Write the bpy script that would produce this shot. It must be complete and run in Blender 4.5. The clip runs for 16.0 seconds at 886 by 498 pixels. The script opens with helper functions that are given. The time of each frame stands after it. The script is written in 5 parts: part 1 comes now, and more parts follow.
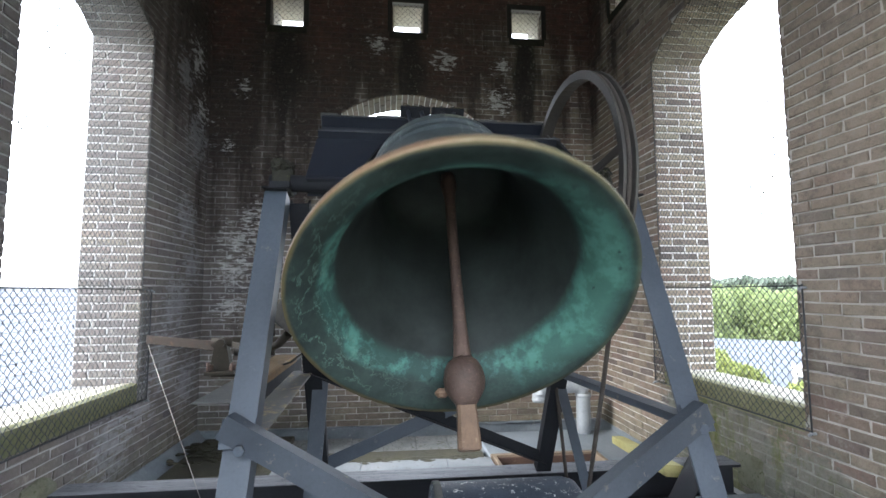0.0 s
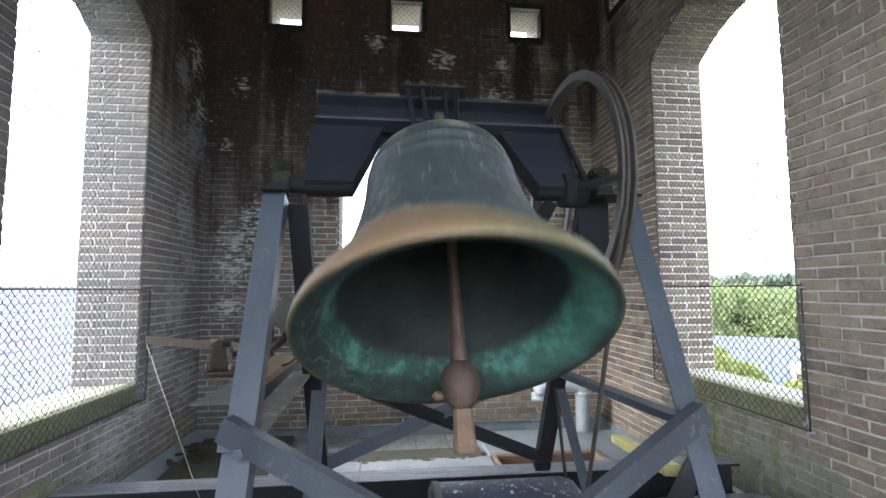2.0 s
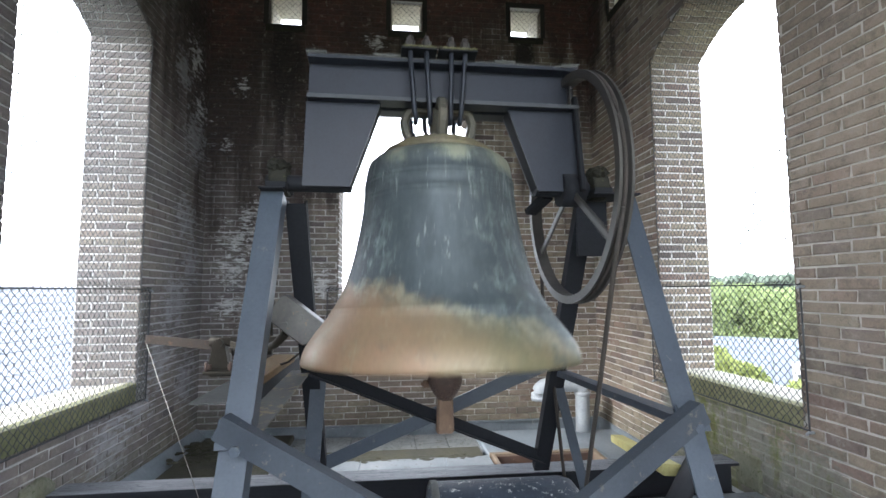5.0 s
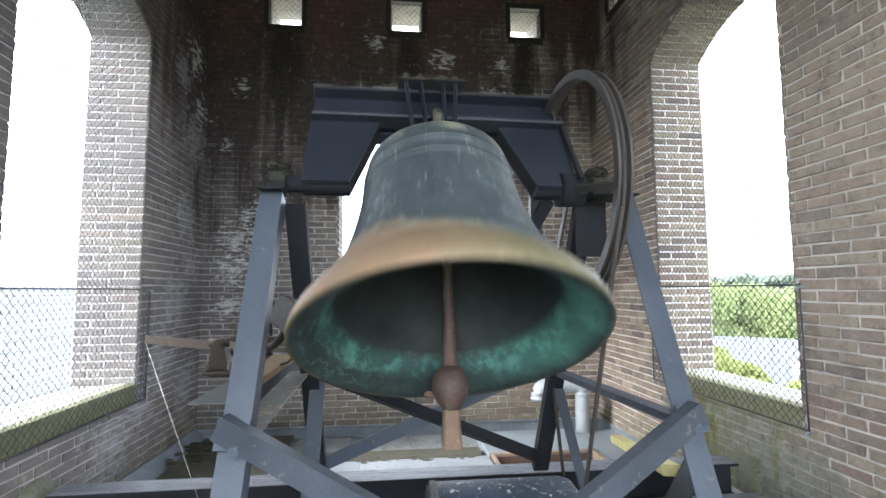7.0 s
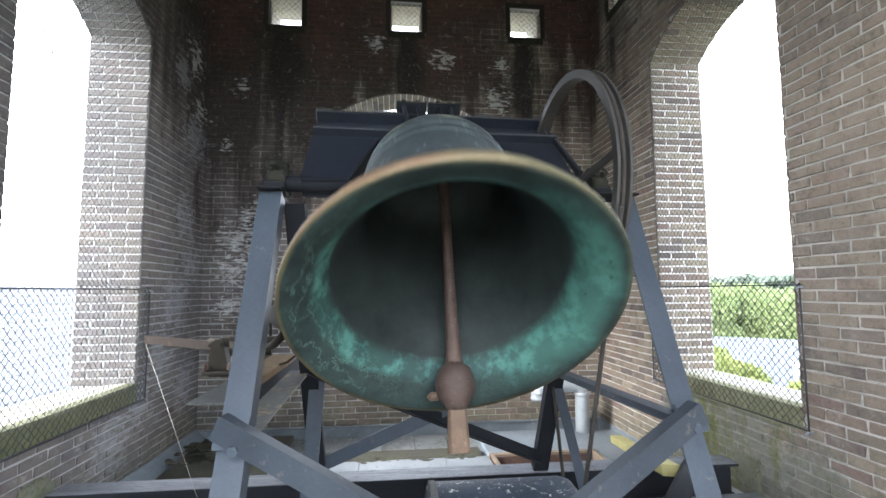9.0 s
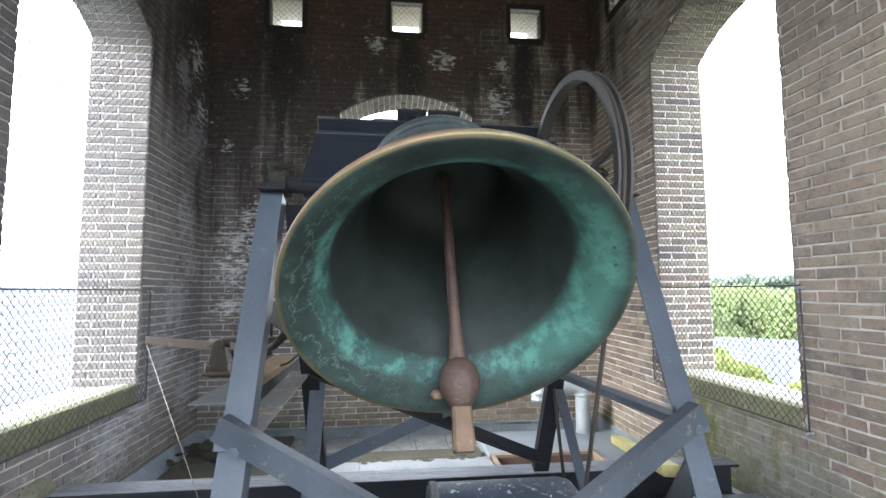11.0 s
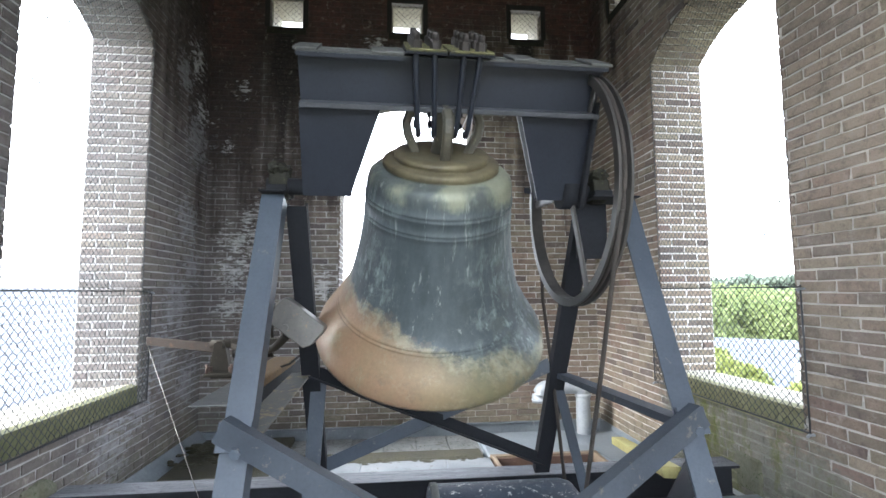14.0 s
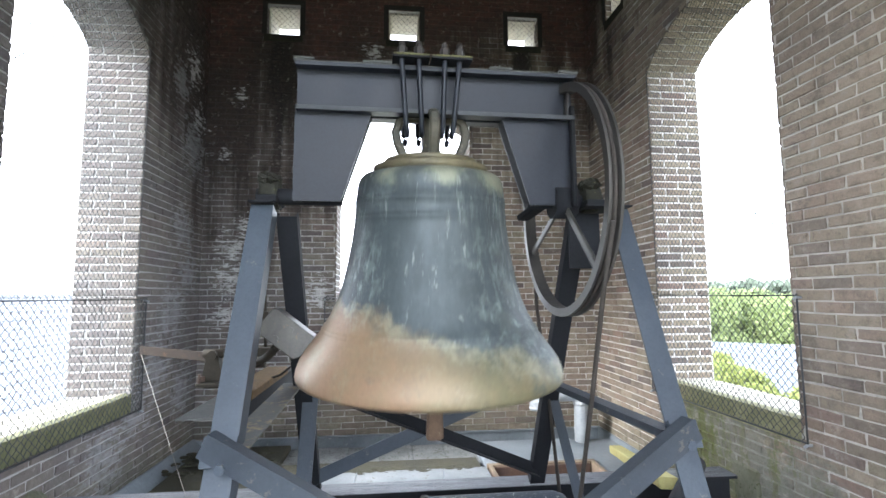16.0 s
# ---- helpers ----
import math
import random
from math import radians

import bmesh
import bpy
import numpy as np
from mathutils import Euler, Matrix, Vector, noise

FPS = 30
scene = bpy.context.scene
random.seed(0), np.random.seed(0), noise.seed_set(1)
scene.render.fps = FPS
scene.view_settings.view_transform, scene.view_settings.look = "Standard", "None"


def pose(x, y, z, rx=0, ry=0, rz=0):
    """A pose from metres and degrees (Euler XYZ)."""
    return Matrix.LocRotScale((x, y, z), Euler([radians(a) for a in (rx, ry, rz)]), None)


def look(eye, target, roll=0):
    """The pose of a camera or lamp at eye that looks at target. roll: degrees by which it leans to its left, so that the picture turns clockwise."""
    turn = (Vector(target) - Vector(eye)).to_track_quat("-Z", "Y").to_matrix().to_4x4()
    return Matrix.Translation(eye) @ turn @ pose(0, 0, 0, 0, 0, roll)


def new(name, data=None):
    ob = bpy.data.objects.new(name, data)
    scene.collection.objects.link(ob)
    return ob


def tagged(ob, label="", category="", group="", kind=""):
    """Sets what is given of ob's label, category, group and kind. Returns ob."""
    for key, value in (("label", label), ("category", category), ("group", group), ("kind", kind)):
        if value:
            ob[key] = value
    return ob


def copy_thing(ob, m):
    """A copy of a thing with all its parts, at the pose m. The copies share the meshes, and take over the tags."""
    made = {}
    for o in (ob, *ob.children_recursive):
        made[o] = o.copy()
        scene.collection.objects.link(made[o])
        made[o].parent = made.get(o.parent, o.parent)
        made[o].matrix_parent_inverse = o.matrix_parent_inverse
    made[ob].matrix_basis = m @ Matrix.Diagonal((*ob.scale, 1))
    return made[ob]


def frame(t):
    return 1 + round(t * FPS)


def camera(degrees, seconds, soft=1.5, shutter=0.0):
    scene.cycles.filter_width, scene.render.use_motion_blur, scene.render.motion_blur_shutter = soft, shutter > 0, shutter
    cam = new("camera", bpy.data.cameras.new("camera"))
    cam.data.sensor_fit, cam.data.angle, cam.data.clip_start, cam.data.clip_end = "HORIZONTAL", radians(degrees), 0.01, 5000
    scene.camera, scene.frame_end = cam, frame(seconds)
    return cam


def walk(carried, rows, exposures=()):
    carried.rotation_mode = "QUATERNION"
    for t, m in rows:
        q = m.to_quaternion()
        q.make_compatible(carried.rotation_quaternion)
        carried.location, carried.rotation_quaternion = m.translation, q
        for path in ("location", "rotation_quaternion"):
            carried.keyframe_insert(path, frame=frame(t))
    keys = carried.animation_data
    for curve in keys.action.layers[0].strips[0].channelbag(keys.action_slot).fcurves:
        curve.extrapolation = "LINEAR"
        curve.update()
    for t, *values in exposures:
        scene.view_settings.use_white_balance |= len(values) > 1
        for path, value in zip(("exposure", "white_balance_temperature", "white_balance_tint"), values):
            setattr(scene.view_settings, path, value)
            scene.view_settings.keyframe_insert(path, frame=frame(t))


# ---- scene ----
cam = camera(84.8, 16.0, soft=1.5, shutter=0.5)
PATH = [
    (0, (1.823, -5.033, 1.331), (2.045, -3.053, 1.509), -0.2),
    (0.5, (1.809, -5.034, 1.33), (2.034, -3.054, 1.502), -0.3),
    (1, (1.822, -5.029, 1.337), (2.048, -3.049, 1.505), -0.3),
    (1.5, (1.82, -5.033, 1.344), (2.047, -3.053, 1.512), -0.3),
    (2, (1.825, -5.032, 1.344), (2.05, -3.052, 1.513), -0.3),
    (2.5, (1.828, -5.035, 1.339), (2.052, -3.055, 1.51), -0.3),
    (3, (1.83, -5.032, 1.336), (2.051, -3.051, 1.506), -0.3),
    (3.5, (1.829, -5.033, 1.333), (2.051, -3.052, 1.504), -0.3),
    (4, (1.835, -5.032, 1.338), (2.055, -3.052, 1.508), -0.3),
    (6.5, (1.841, -5.037, 1.337), (2.061, -3.057, 1.509), -0.3),
    (7, (1.843, -5.035, 1.339), (2.062, -3.055, 1.51), -0.3),
    (7.5, (1.841, -5.036, 1.337), (2.061, -3.056, 1.509), -0.3),
    (8, (1.843, -5.036, 1.336), (2.062, -3.055, 1.508), -0.3),
    (8.5, (1.843, -5.035, 1.336), (2.062, -3.054, 1.508), -0.3),
    (9, (1.847, -5.034, 1.336), (2.065, -3.053, 1.509), -0.3),
    (11.5, (1.842, -5.038, 1.341), (2.059, -3.058, 1.515), -0.3),
    (12, (1.84, -5.039, 1.343), (2.057, -3.059, 1.516), -0.3),
    (12.5, (1.841, -5.041, 1.343), (2.056, -3.061, 1.518), -0.3),
    (13, (1.843, -5.036, 1.341), (2.058, -3.056, 1.517), -0.3),
    (13.5, (1.845, -5.036, 1.341), (2.06, -3.055, 1.517), -0.3),
    (14, (1.843, -5.04, 1.343), (2.058, -3.06, 1.519), -0.3),
    (14.5, (1.842, -5.043, 1.342), (2.057, -3.062, 1.52), -0.3),
    (15, (1.857, -5.038, 1.363), (2.071, -3.057, 1.543), -0.4),
    (15.5, (1.882, -5.033, 1.362), (2.095, -3.053, 1.55), -0.4),
    (16, (1.885, -5.032, 1.367), (2.096, -3.052, 1.562), -0.4),
]
walk(cam, [(t, look(eye, target, roll)) for t, eye, target, roll in PATH], exposures=[(0, 2.12, 6080, 10), (0.5, 2.61, 6080, 10), (1, 2.28, 6080, 10), (2, 2.06, 6080, 10), (2.5, 2.37, 6080, 10), (3, 2.42, 6080, 10), (3.5, 2.18, 6080, 10), (4, 2.18, 6080, 10), (6.5, 2.06, 6080, 10), (7, 2.52, 6080, 10), (7.5, 2.37, 6080, 10), (8, 2.28, 6080, 10), (8.5, 2.16, 6080, 10), (9, 2.45, 6080, 10), (11.5, 2.59, 6080, 10), (12, 2.18, 6080, 10), (12.5, 2.18, 6080, 10), (13, 2.11, 6080, 10), (13.5, 2.33, 6080, 10), (14, 2.42, 6080, 10), (14.5, 2.28, 6080, 10), (15, 2.18, 6080, 10), (15.5, 2.37, 6080, 10), (16, 2.52, 6080, 10)])

# ---- light ----
W = bpy.data.worlds.new("sky")
scene.world = W
W.use_nodes = True
wn = W.node_tree
wn.nodes.clear()
w_out = wn.nodes.new("ShaderNodeOutputWorld")
w_bg = wn.nodes.new("ShaderNodeBackground")
w_sky = wn.nodes.new("ShaderNodeTexSky")
w_sky.sky_type, w_sky.sun_disc = "NISHITA", False
w_sky.sun_elevation, w_sky.sun_rotation = radians(33), radians(250)
w_sky.dust_density, w_sky.air_density = 4.0, 1.0
w_mix = wn.nodes.new("ShaderNodeMix")
w_mix.data_type = "RGBA"
w_mix.inputs["Factor"].default_value = 0.65
w_mix.inputs["B"].default_value = (15.0, 15.4, 16.0, 1)
wn.links.new(w_sky.outputs["Color"], w_mix.inputs["A"])
wn.links.new(w_mix.outputs["Result"], w_bg.inputs["Color"])
wn.links.new(w_bg.outputs["Background"], w_out.inputs["Surface"])
w_bg.inputs["Strength"].default_value = 0.15
sun = new("sun", bpy.data.lights.new("sun", "SUN"))
sun.data.energy, sun.data.angle, sun.data.color = 2.6, radians(20), (1, 0.97, 0.93)
sun.matrix_world = look((0, 0, 30), (45, 16, 0))


# ---- materials ----
def ramp(nt, fac, stops):
    r = nt.nodes.new("ShaderNodeValToRGB")
    while len(r.color_ramp.elements) < len(stops):
        r.color_ramp.elements.new(0.5)
    for e, (p, c) in zip(r.color_ramp.elements, stops):
        e.position = p
        e.color = (c, c, c, 1) if isinstance(c, (int, float)) else (*c, 1)
    nt.links.new(fac, r.inputs["Fac"])
    return r.outputs["Color"]


def mixed(nt, fac, a, b, mode="MIX"):
    m = nt.nodes.new("ShaderNodeMix")
    m.data_type, m.blend_type = "RGBA", mode
    for key, v in (("Factor", fac), ("A", a), ("B", b)):
        if isinstance(v, (int, float)):
            m.inputs[key].default_value = v
        elif isinstance(v, tuple):
            m.inputs[key].default_value = (*v, 1)
        else:
            nt.links.new(v, m.inputs[key])
    return m.outputs["Result"]


def maths(nt, op, a, b=0.0):
    m = nt.nodes.new("ShaderNodeMath")
    m.operation = op
    for i, v in enumerate((a, b)):
        if isinstance(v, (int, float)):
            m.inputs[i].default_value = v
        else:
            nt.links.new(v, m.inputs[i])
    return m.outputs[0]


def noised(nt, vec, scale, detail=5.0, rough=0.6, stretch=None):
    n = nt.nodes.new("ShaderNodeTexNoise")
    n.inputs["Scale"].default_value, n.inputs["Detail"].default_value, n.inputs["Roughness"].default_value = scale, detail, rough
    if stretch:
        mp = nt.nodes.new("ShaderNodeMapping")
        mp.inputs["Scale"].default_value = stretch
        nt.links.new(vec, mp.inputs["Vector"])
        vec = mp.outputs["Vector"]
    nt.links.new(vec, n.inputs["Vector"])
    return n.outputs["Fac"]


def base_mat(name):
    m = bpy.data.materials.new(name)
    m.use_nodes = True
    nt = m.node_tree
    return m, nt, nt.nodes["Principled BSDF"], nt.nodes.new("ShaderNodeTexCoord"), nt.nodes.new("ShaderNodeNewGeometry")


def bumped(nt, bsdf, height, strength, dist):
    b = nt.nodes.new("ShaderNodeBump")
    b.inputs["Strength"].default_value, b.inputs["Distance"].default_value = strength, dist
    nt.links.new(height, b.inputs["Height"])
    nt.links.new(b.outputs["Normal"], bsdf.inputs["Normal"])


def surface(name, dark, light, wear, scale=3.0, grain=60.0, rough=0.6, metal=0.0, wear_at=0.66, bump=0.25, dist=0.003, stretch=None):
    """A surface of two tones with worn patches, fine grain and relief."""
    m, nt, bsdf, tc, geo = base_mat(name)
    pos = geo.outputs["Position"] if stretch != "local" else tc.outputs["Object"]
    st = stretch if isinstance(stretch, tuple) else None
    big = noised(nt, pos, scale, 6, 0.65, st)
    fine = noised(nt, pos, grain, 4, 0.7, st)
    col = mixed(nt, ramp(nt, big, [(0.3, 0.0), (0.7, 1.0)]), dark, light)
    worn = noised(nt, pos, scale * 5.3, 8, 0.75, st)
    worn = ramp(nt, worn, [(wear_at, 0.0), (wear_at + 0.05, 1.0)])
    col = mixed(nt, worn, col, wear)
    col = mixed(nt, 0.35, col, mixed(nt, ramp(nt, fine, [(0.3, 0.55), (0.7, 1.3)]), (0, 0, 0), col, "MIX"), "MIX")
    nt.links.new(col, bsdf.inputs["Base Color"])
    nt.links.new(ramp(nt, big, [(0.25, max(0.05, rough - 0.12)), (0.75, min(1, rough + 0.12))]), bsdf.inputs["Roughness"])
    bsdf.inputs["Metallic"].default_value = metal
    bumped(nt, bsdf, fine, bump, dist)
    return m


def brick_material(name, single, sooty=0.93):
    """Weathered brown brick. Soot has blackened the upper courses; moss and lime stains sit low down."""
    m, nt, bsdf, tc, geo = base_mat(name)
    pos = geo.outputs["Position"]
    if single:
        rnd = nt.nodes.new("ShaderNodeObjectInfo").outputs["Random"]
    else:
        rnd = geo.outputs["Random Per Island"]
    col = ramp(nt, rnd, [(0.0, (0.115, 0.095, 0.088)), (0.14, (0.2, 0.165, 0.132)), (0.4, (0.27, 0.225, 0.174)), (0.6, (0.23, 0.172, 0.137)), (0.72, (0.255, 0.222, 0.165)), (0.86, (0.32, 0.272, 0.21)), (0.93, (0.235, 0.162, 0.132)), (1.0, (0.15, 0.13, 0.118))])
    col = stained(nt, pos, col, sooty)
    cloud = noised(nt, pos, 14, 6, 0.7)
    col = mixed(nt, ramp(nt, cloud, [(0.33, 0.5), (0.5, 0.0)]), col, (0.085, 0.068, 0.058))
    col = mixed(nt, ramp(nt, cloud, [(0.57, 0.0), (0.7, 0.5)]), col, (0.4, 0.37, 0.33))
    fine = noised(nt, pos, 130, 5, 0.7)
    pits = noised(nt, pos, 34, 6, 0.75)
    col = mixed(nt, ramp(nt, pits, [(0.3, 0.55), (0.44, 0.0)]), col, (0.075, 0.06, 0.05))
    col = mixed(nt, 0.5, col, mixed(nt, ramp(nt, fine, [(0.3, 0.45), (0.72, 1.0)]), (0.02, 0.015, 0.012), col))
    nt.links.new(col, bsdf.inputs["Base Color"])
    bsdf.inputs["Roughness"].default_value = 0.88
    bumped(nt, bsdf, mixed(nt, 0.6, fine, pits), 0.7, 0.007)
    return m


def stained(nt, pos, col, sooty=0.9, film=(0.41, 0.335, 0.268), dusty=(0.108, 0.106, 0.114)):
    """Soot, lime, algae and cement on the walls, each with its own ragged shape; light painted on the near east wall.
    """
    sep = nt.nodes.new("ShaderNodeSeparateXYZ")
    nt.links.new(pos, sep.inputs[0])
    big = noised(nt, pos, 1.1, 5, 0.6)
    run = noised(nt, pos, 1.0, 5, 0.65, (5.0, 5.0, 0.35))
    mott = noised(nt, pos, 8.0, 9, 0.85, (1, 1, 2.2))
    flake = noised(nt, pos, 9.0, 7, 0.72, (1, 1, 3.2))

    def spot(x, y, z, r, hard, noise=mott, ragged=1.0):
        """A ragged patch round a place."""
        d = nt.nodes.new("ShaderNodeVectorMath")
        d.operation = "DISTANCE"
        nt.links.new(pos, d.inputs[0])
        d.inputs[1].default_value = (x, y, z)
        f = maths(nt, "SUBTRACT", 1.0, maths(nt, "DIVIDE", d.outputs["Value"], r))
        f = maths(nt, "ADD", maths(nt, "MULTIPLY", f, 0.55), maths(nt, "MULTIPLY", maths(nt, "SUBTRACT", noise, 0.5), ragged))
        return ramp(nt, f, [(hard, 0.0), (hard + 0.1, 1.0)])
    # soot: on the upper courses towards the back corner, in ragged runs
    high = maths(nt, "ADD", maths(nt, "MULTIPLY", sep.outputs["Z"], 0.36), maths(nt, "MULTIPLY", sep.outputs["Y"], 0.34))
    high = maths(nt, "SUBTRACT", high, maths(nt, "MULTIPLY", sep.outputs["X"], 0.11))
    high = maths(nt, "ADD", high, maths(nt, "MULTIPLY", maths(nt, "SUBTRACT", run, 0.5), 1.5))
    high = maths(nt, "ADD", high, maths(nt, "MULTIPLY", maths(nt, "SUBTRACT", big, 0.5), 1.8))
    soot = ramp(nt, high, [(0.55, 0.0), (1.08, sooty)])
    # bricks and joints turn greyer and darker towards the west
    grey = ramp(nt, maths(nt, "ADD", maths(nt, "MULTIPLY", big, 0.7), maths(nt, "MULTIPLY", sep.outputs["X"], 0.12)), [(0.3, 0.78), (0.7, 0.0)])
    col = mixed(nt, grey, col, dusty)
    # red brick shows through the soot near the top of the back wall
    red = maths(nt, "ADD", maths(nt, "MULTIPLY", sep.outputs["Z"], 0.8), maths(nt, "MULTIPLY", sep.outputs["Y"], 1.5))
    red = maths(nt, "ADD", red, maths(nt, "MULTIPLY", maths(nt, "SUBTRACT", big, 0.5), 3.0))
    red = ramp(nt, maths(nt, "SUBTRACT", red, 2.6), [(0.2, 0.0), (0.9, 1.0)])
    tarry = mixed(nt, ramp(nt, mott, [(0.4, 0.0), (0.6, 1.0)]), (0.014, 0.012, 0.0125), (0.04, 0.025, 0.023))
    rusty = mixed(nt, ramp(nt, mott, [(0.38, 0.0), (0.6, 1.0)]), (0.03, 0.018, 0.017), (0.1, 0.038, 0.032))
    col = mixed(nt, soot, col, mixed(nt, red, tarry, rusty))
    # black runs below the small high windows
    if sooty > 0.5:
        for x in (0.745, 2.015, 3.33):
            w = maths(nt, "SUBTRACT", 1.0, maths(nt, "MULTIPLY", maths(nt, "ABSOLUTE", maths(nt, "SUBTRACT", sep.outputs["X"], x)), 3.6))
            w = maths(nt, "ADD", w, maths(nt, "MULTIPLY", maths(nt, "SUBTRACT", run, 0.5), 1.2))
            w = maths(nt, "SUBTRACT", w, maths(nt, "MULTIPLY", maths(nt, "ABSOLUTE", maths(nt, "SUBTRACT", sep.outputs["Z"], 3.7)), 0.9))
            w = maths(nt, "ADD", w, maths(nt, "MULTIPLY", sep.outputs["Y"], 2.0))
            col = mixed(nt, ramp(nt, w, [(0.15, 0.0), (0.5, 0.85)]), col, (0.011, 0.011, 0.011))
    # lime runs and flaked whitewash
    lime = ramp(nt, noised(nt, pos, 4.2, 8, 0.8, (1, 1, 1.7)), [(0.63, 0.0), (0.7, 1.0)])
    col = mixed(nt, maths(nt, "MULTIPLY", lime, 0.35), col, (0.36, 0.35, 0.34))
    for x, y, z, r in ((0.38, 0, 1.85, 0.5), (0.3, 0, 1.55, 0.45), (0.5, 0, 2.1, 0.35), (0.32, 0, 3.44, 0.2), (0.2, 0, 2.83, 0.16), (1.68, 0, 3.98, 0.24), (2.42, 0, 3.82, 0.3), (3.0, 0, 3.4, 0.34), (3.06, 0, 3.78, 0.26), (0.26, 0, 1.2, 0.34), (1.15, 0, 1.4, 0.4), (0, -0.35, 3.55, 0.45), (0, -0.2, 3.1, 0.35), (3.6, 0, 2.85, 0.3)):
        col = mixed(nt, maths(nt, "MULTIPLY", spot(x, y, z, r, 0.4, flake, 2.0), 0.85), col, (0.56, 0.56, 0.56))
    for y, z, r in ((-0.85, 0.8, 0.5), (-0.6, 1.25, 0.5), (-0.35, 0.55, 0.45), (-1.15, 0.55, 0.4), (-0.45, 2.0, 0.45), (-0.3, 2.8, 0.5), (-0.6, 3.3, 0.35), (-1.5, 0.3, 0.5), (-0.3, 1.6, 0.4)):
        col = mixed(nt, maths(nt, "MULTIPLY", spot(0.0, y, z, r, 0.3, flake, 1.7), 0.6), col, (0.31, 0.32, 0.34))
    # light on the near end of the east wall, painted as paler patches
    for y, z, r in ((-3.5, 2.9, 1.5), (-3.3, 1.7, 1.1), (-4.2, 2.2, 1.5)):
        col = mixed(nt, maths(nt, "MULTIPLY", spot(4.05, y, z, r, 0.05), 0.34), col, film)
    # cement wash and algae
    for x, y, z, r in ((4.05, -1.9, 0.2, 0.85), (4.05, -2.6, 0.1, 0.6), (4.05, -1.5, 0.35, 0.4)):
        col = mixed(nt, maths(nt, "MULTIPLY", spot(x, y, z, r, 0.12), 0.75), col, (0.17, 0.175, 0.15))
    slime = ramp(nt, noised(nt, pos, 2.0, 6, 0.7, (3.0, 3.0, 0.8)), [(0.47, 0.0), (0.6, 1.0)])
    for y, z, r in ((-2.15, 0.25, 0.6), (-1.75, 0.35, 0.4), (-2.45, 0.1, 0.5)):
        col = mixed(nt, maths(nt, "MULTIPLY", spot(4.05, y, z, r, 0.1), maths(nt, "MULTIPLY", slime, 0.75)), col, (0.115, 0.13, 0.035))
    low = maths(nt, "ADD", maths(nt, "MULTIPLY", sep.outputs["Z"], -0.9), maths(nt, "MULTIPLY", mott, 1.6))
    moss = ramp(nt, low, [(0.5, 0.0), (0.85, 0.5)])
    return mixed(nt, moss, col, (0.09, 0.095, 0.05))


def mortar_material(name, tones, sooty):
    m, nt, bsdf, tc, geo = base_mat(name)
    pos = geo.outputs["Position"]
    n = noised(nt, pos, 9, 6, 0.7)
    col = mixed(nt, ramp(nt, n, [(0.3, 0.0), (0.7, 1.0)]), *tones)
    gone = ramp(nt, noised(nt, pos, 2.6, 8, 0.72, (1, 1, 1.6)), [(0.46, 0.0), (0.6, 0.62 if sooty > 0.5 else 0.25)])
    col = mixed(nt, gone, col, (0.12, 0.105, 0.09))
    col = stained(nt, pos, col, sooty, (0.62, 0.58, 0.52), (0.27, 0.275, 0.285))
    nt.links.new(col, bsdf.inputs["Base Color"])
    bsdf.inputs["Roughness"].default_value = 0.95
    bumped(nt, bsdf, noised(nt, pos, 160, 4, 0.7), 0.6, 0.004)
    return m


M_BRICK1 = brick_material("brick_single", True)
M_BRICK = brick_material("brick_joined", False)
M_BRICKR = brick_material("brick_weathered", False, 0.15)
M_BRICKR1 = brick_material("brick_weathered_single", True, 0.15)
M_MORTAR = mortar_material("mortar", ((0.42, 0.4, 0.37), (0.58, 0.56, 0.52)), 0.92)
# reveal mortar: the bright light on the reveals is put into its colour
M_MORTAR_LIT = mortar_material("lit_mortar", ((0.58, 0.57, 0.55), (0.72, 0.71, 0.69)), 0.1)
# frame and headstock steel: lit parts get a lighter colour, shaded ones a darker
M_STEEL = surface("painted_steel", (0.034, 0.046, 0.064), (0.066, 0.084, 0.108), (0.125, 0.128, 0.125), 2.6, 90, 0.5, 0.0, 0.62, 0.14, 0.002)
M_STEELH = surface("headstock_steel", (0.0145, 0.0175, 0.0255), (0.0255, 0.0305, 0.042), (0.055, 0.06, 0.068), 3, 90, 0.46, 0.0, 0.68, 0.2, 0.003, "local")
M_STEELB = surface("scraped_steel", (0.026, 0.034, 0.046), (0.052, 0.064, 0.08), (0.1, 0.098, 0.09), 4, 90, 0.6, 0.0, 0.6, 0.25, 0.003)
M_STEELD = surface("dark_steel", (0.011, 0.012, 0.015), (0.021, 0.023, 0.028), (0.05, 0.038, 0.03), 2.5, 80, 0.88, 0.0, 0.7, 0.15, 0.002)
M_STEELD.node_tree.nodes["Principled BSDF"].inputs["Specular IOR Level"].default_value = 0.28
M_STEELT = surface("dusty_steel", (0.08, 0.085, 0.088), (0.14, 0.138, 0.12), (0.23, 0.19, 0.115), 2.5, 80, 0.7, 0.0, 0.52, 0.3, 0.003)
M_GALV = surface("galvanised", (0.24, 0.265, 0.285), (0.36, 0.385, 0.405), (0.44, 0.45, 0.46), 6, 70, 0.55, 0.2, 0.66, 0.1, 0.001)
M_ZINC = surface("zinc_sheet", (0.125, 0.15, 0.175), (0.21, 0.24, 0.265), (0.36, 0.36, 0.35), 3, 40, 0.5, 0.2, 0.62, 0.2, 0.003)
M_SLAB = surface("worn_concrete", (0.3, 0.31, 0.31), (0.5, 0.51, 0.51), (0.2, 0.19, 0.15), 3.5, 60, 0.75, 0.0, 0.66, 0.4, 0.004)
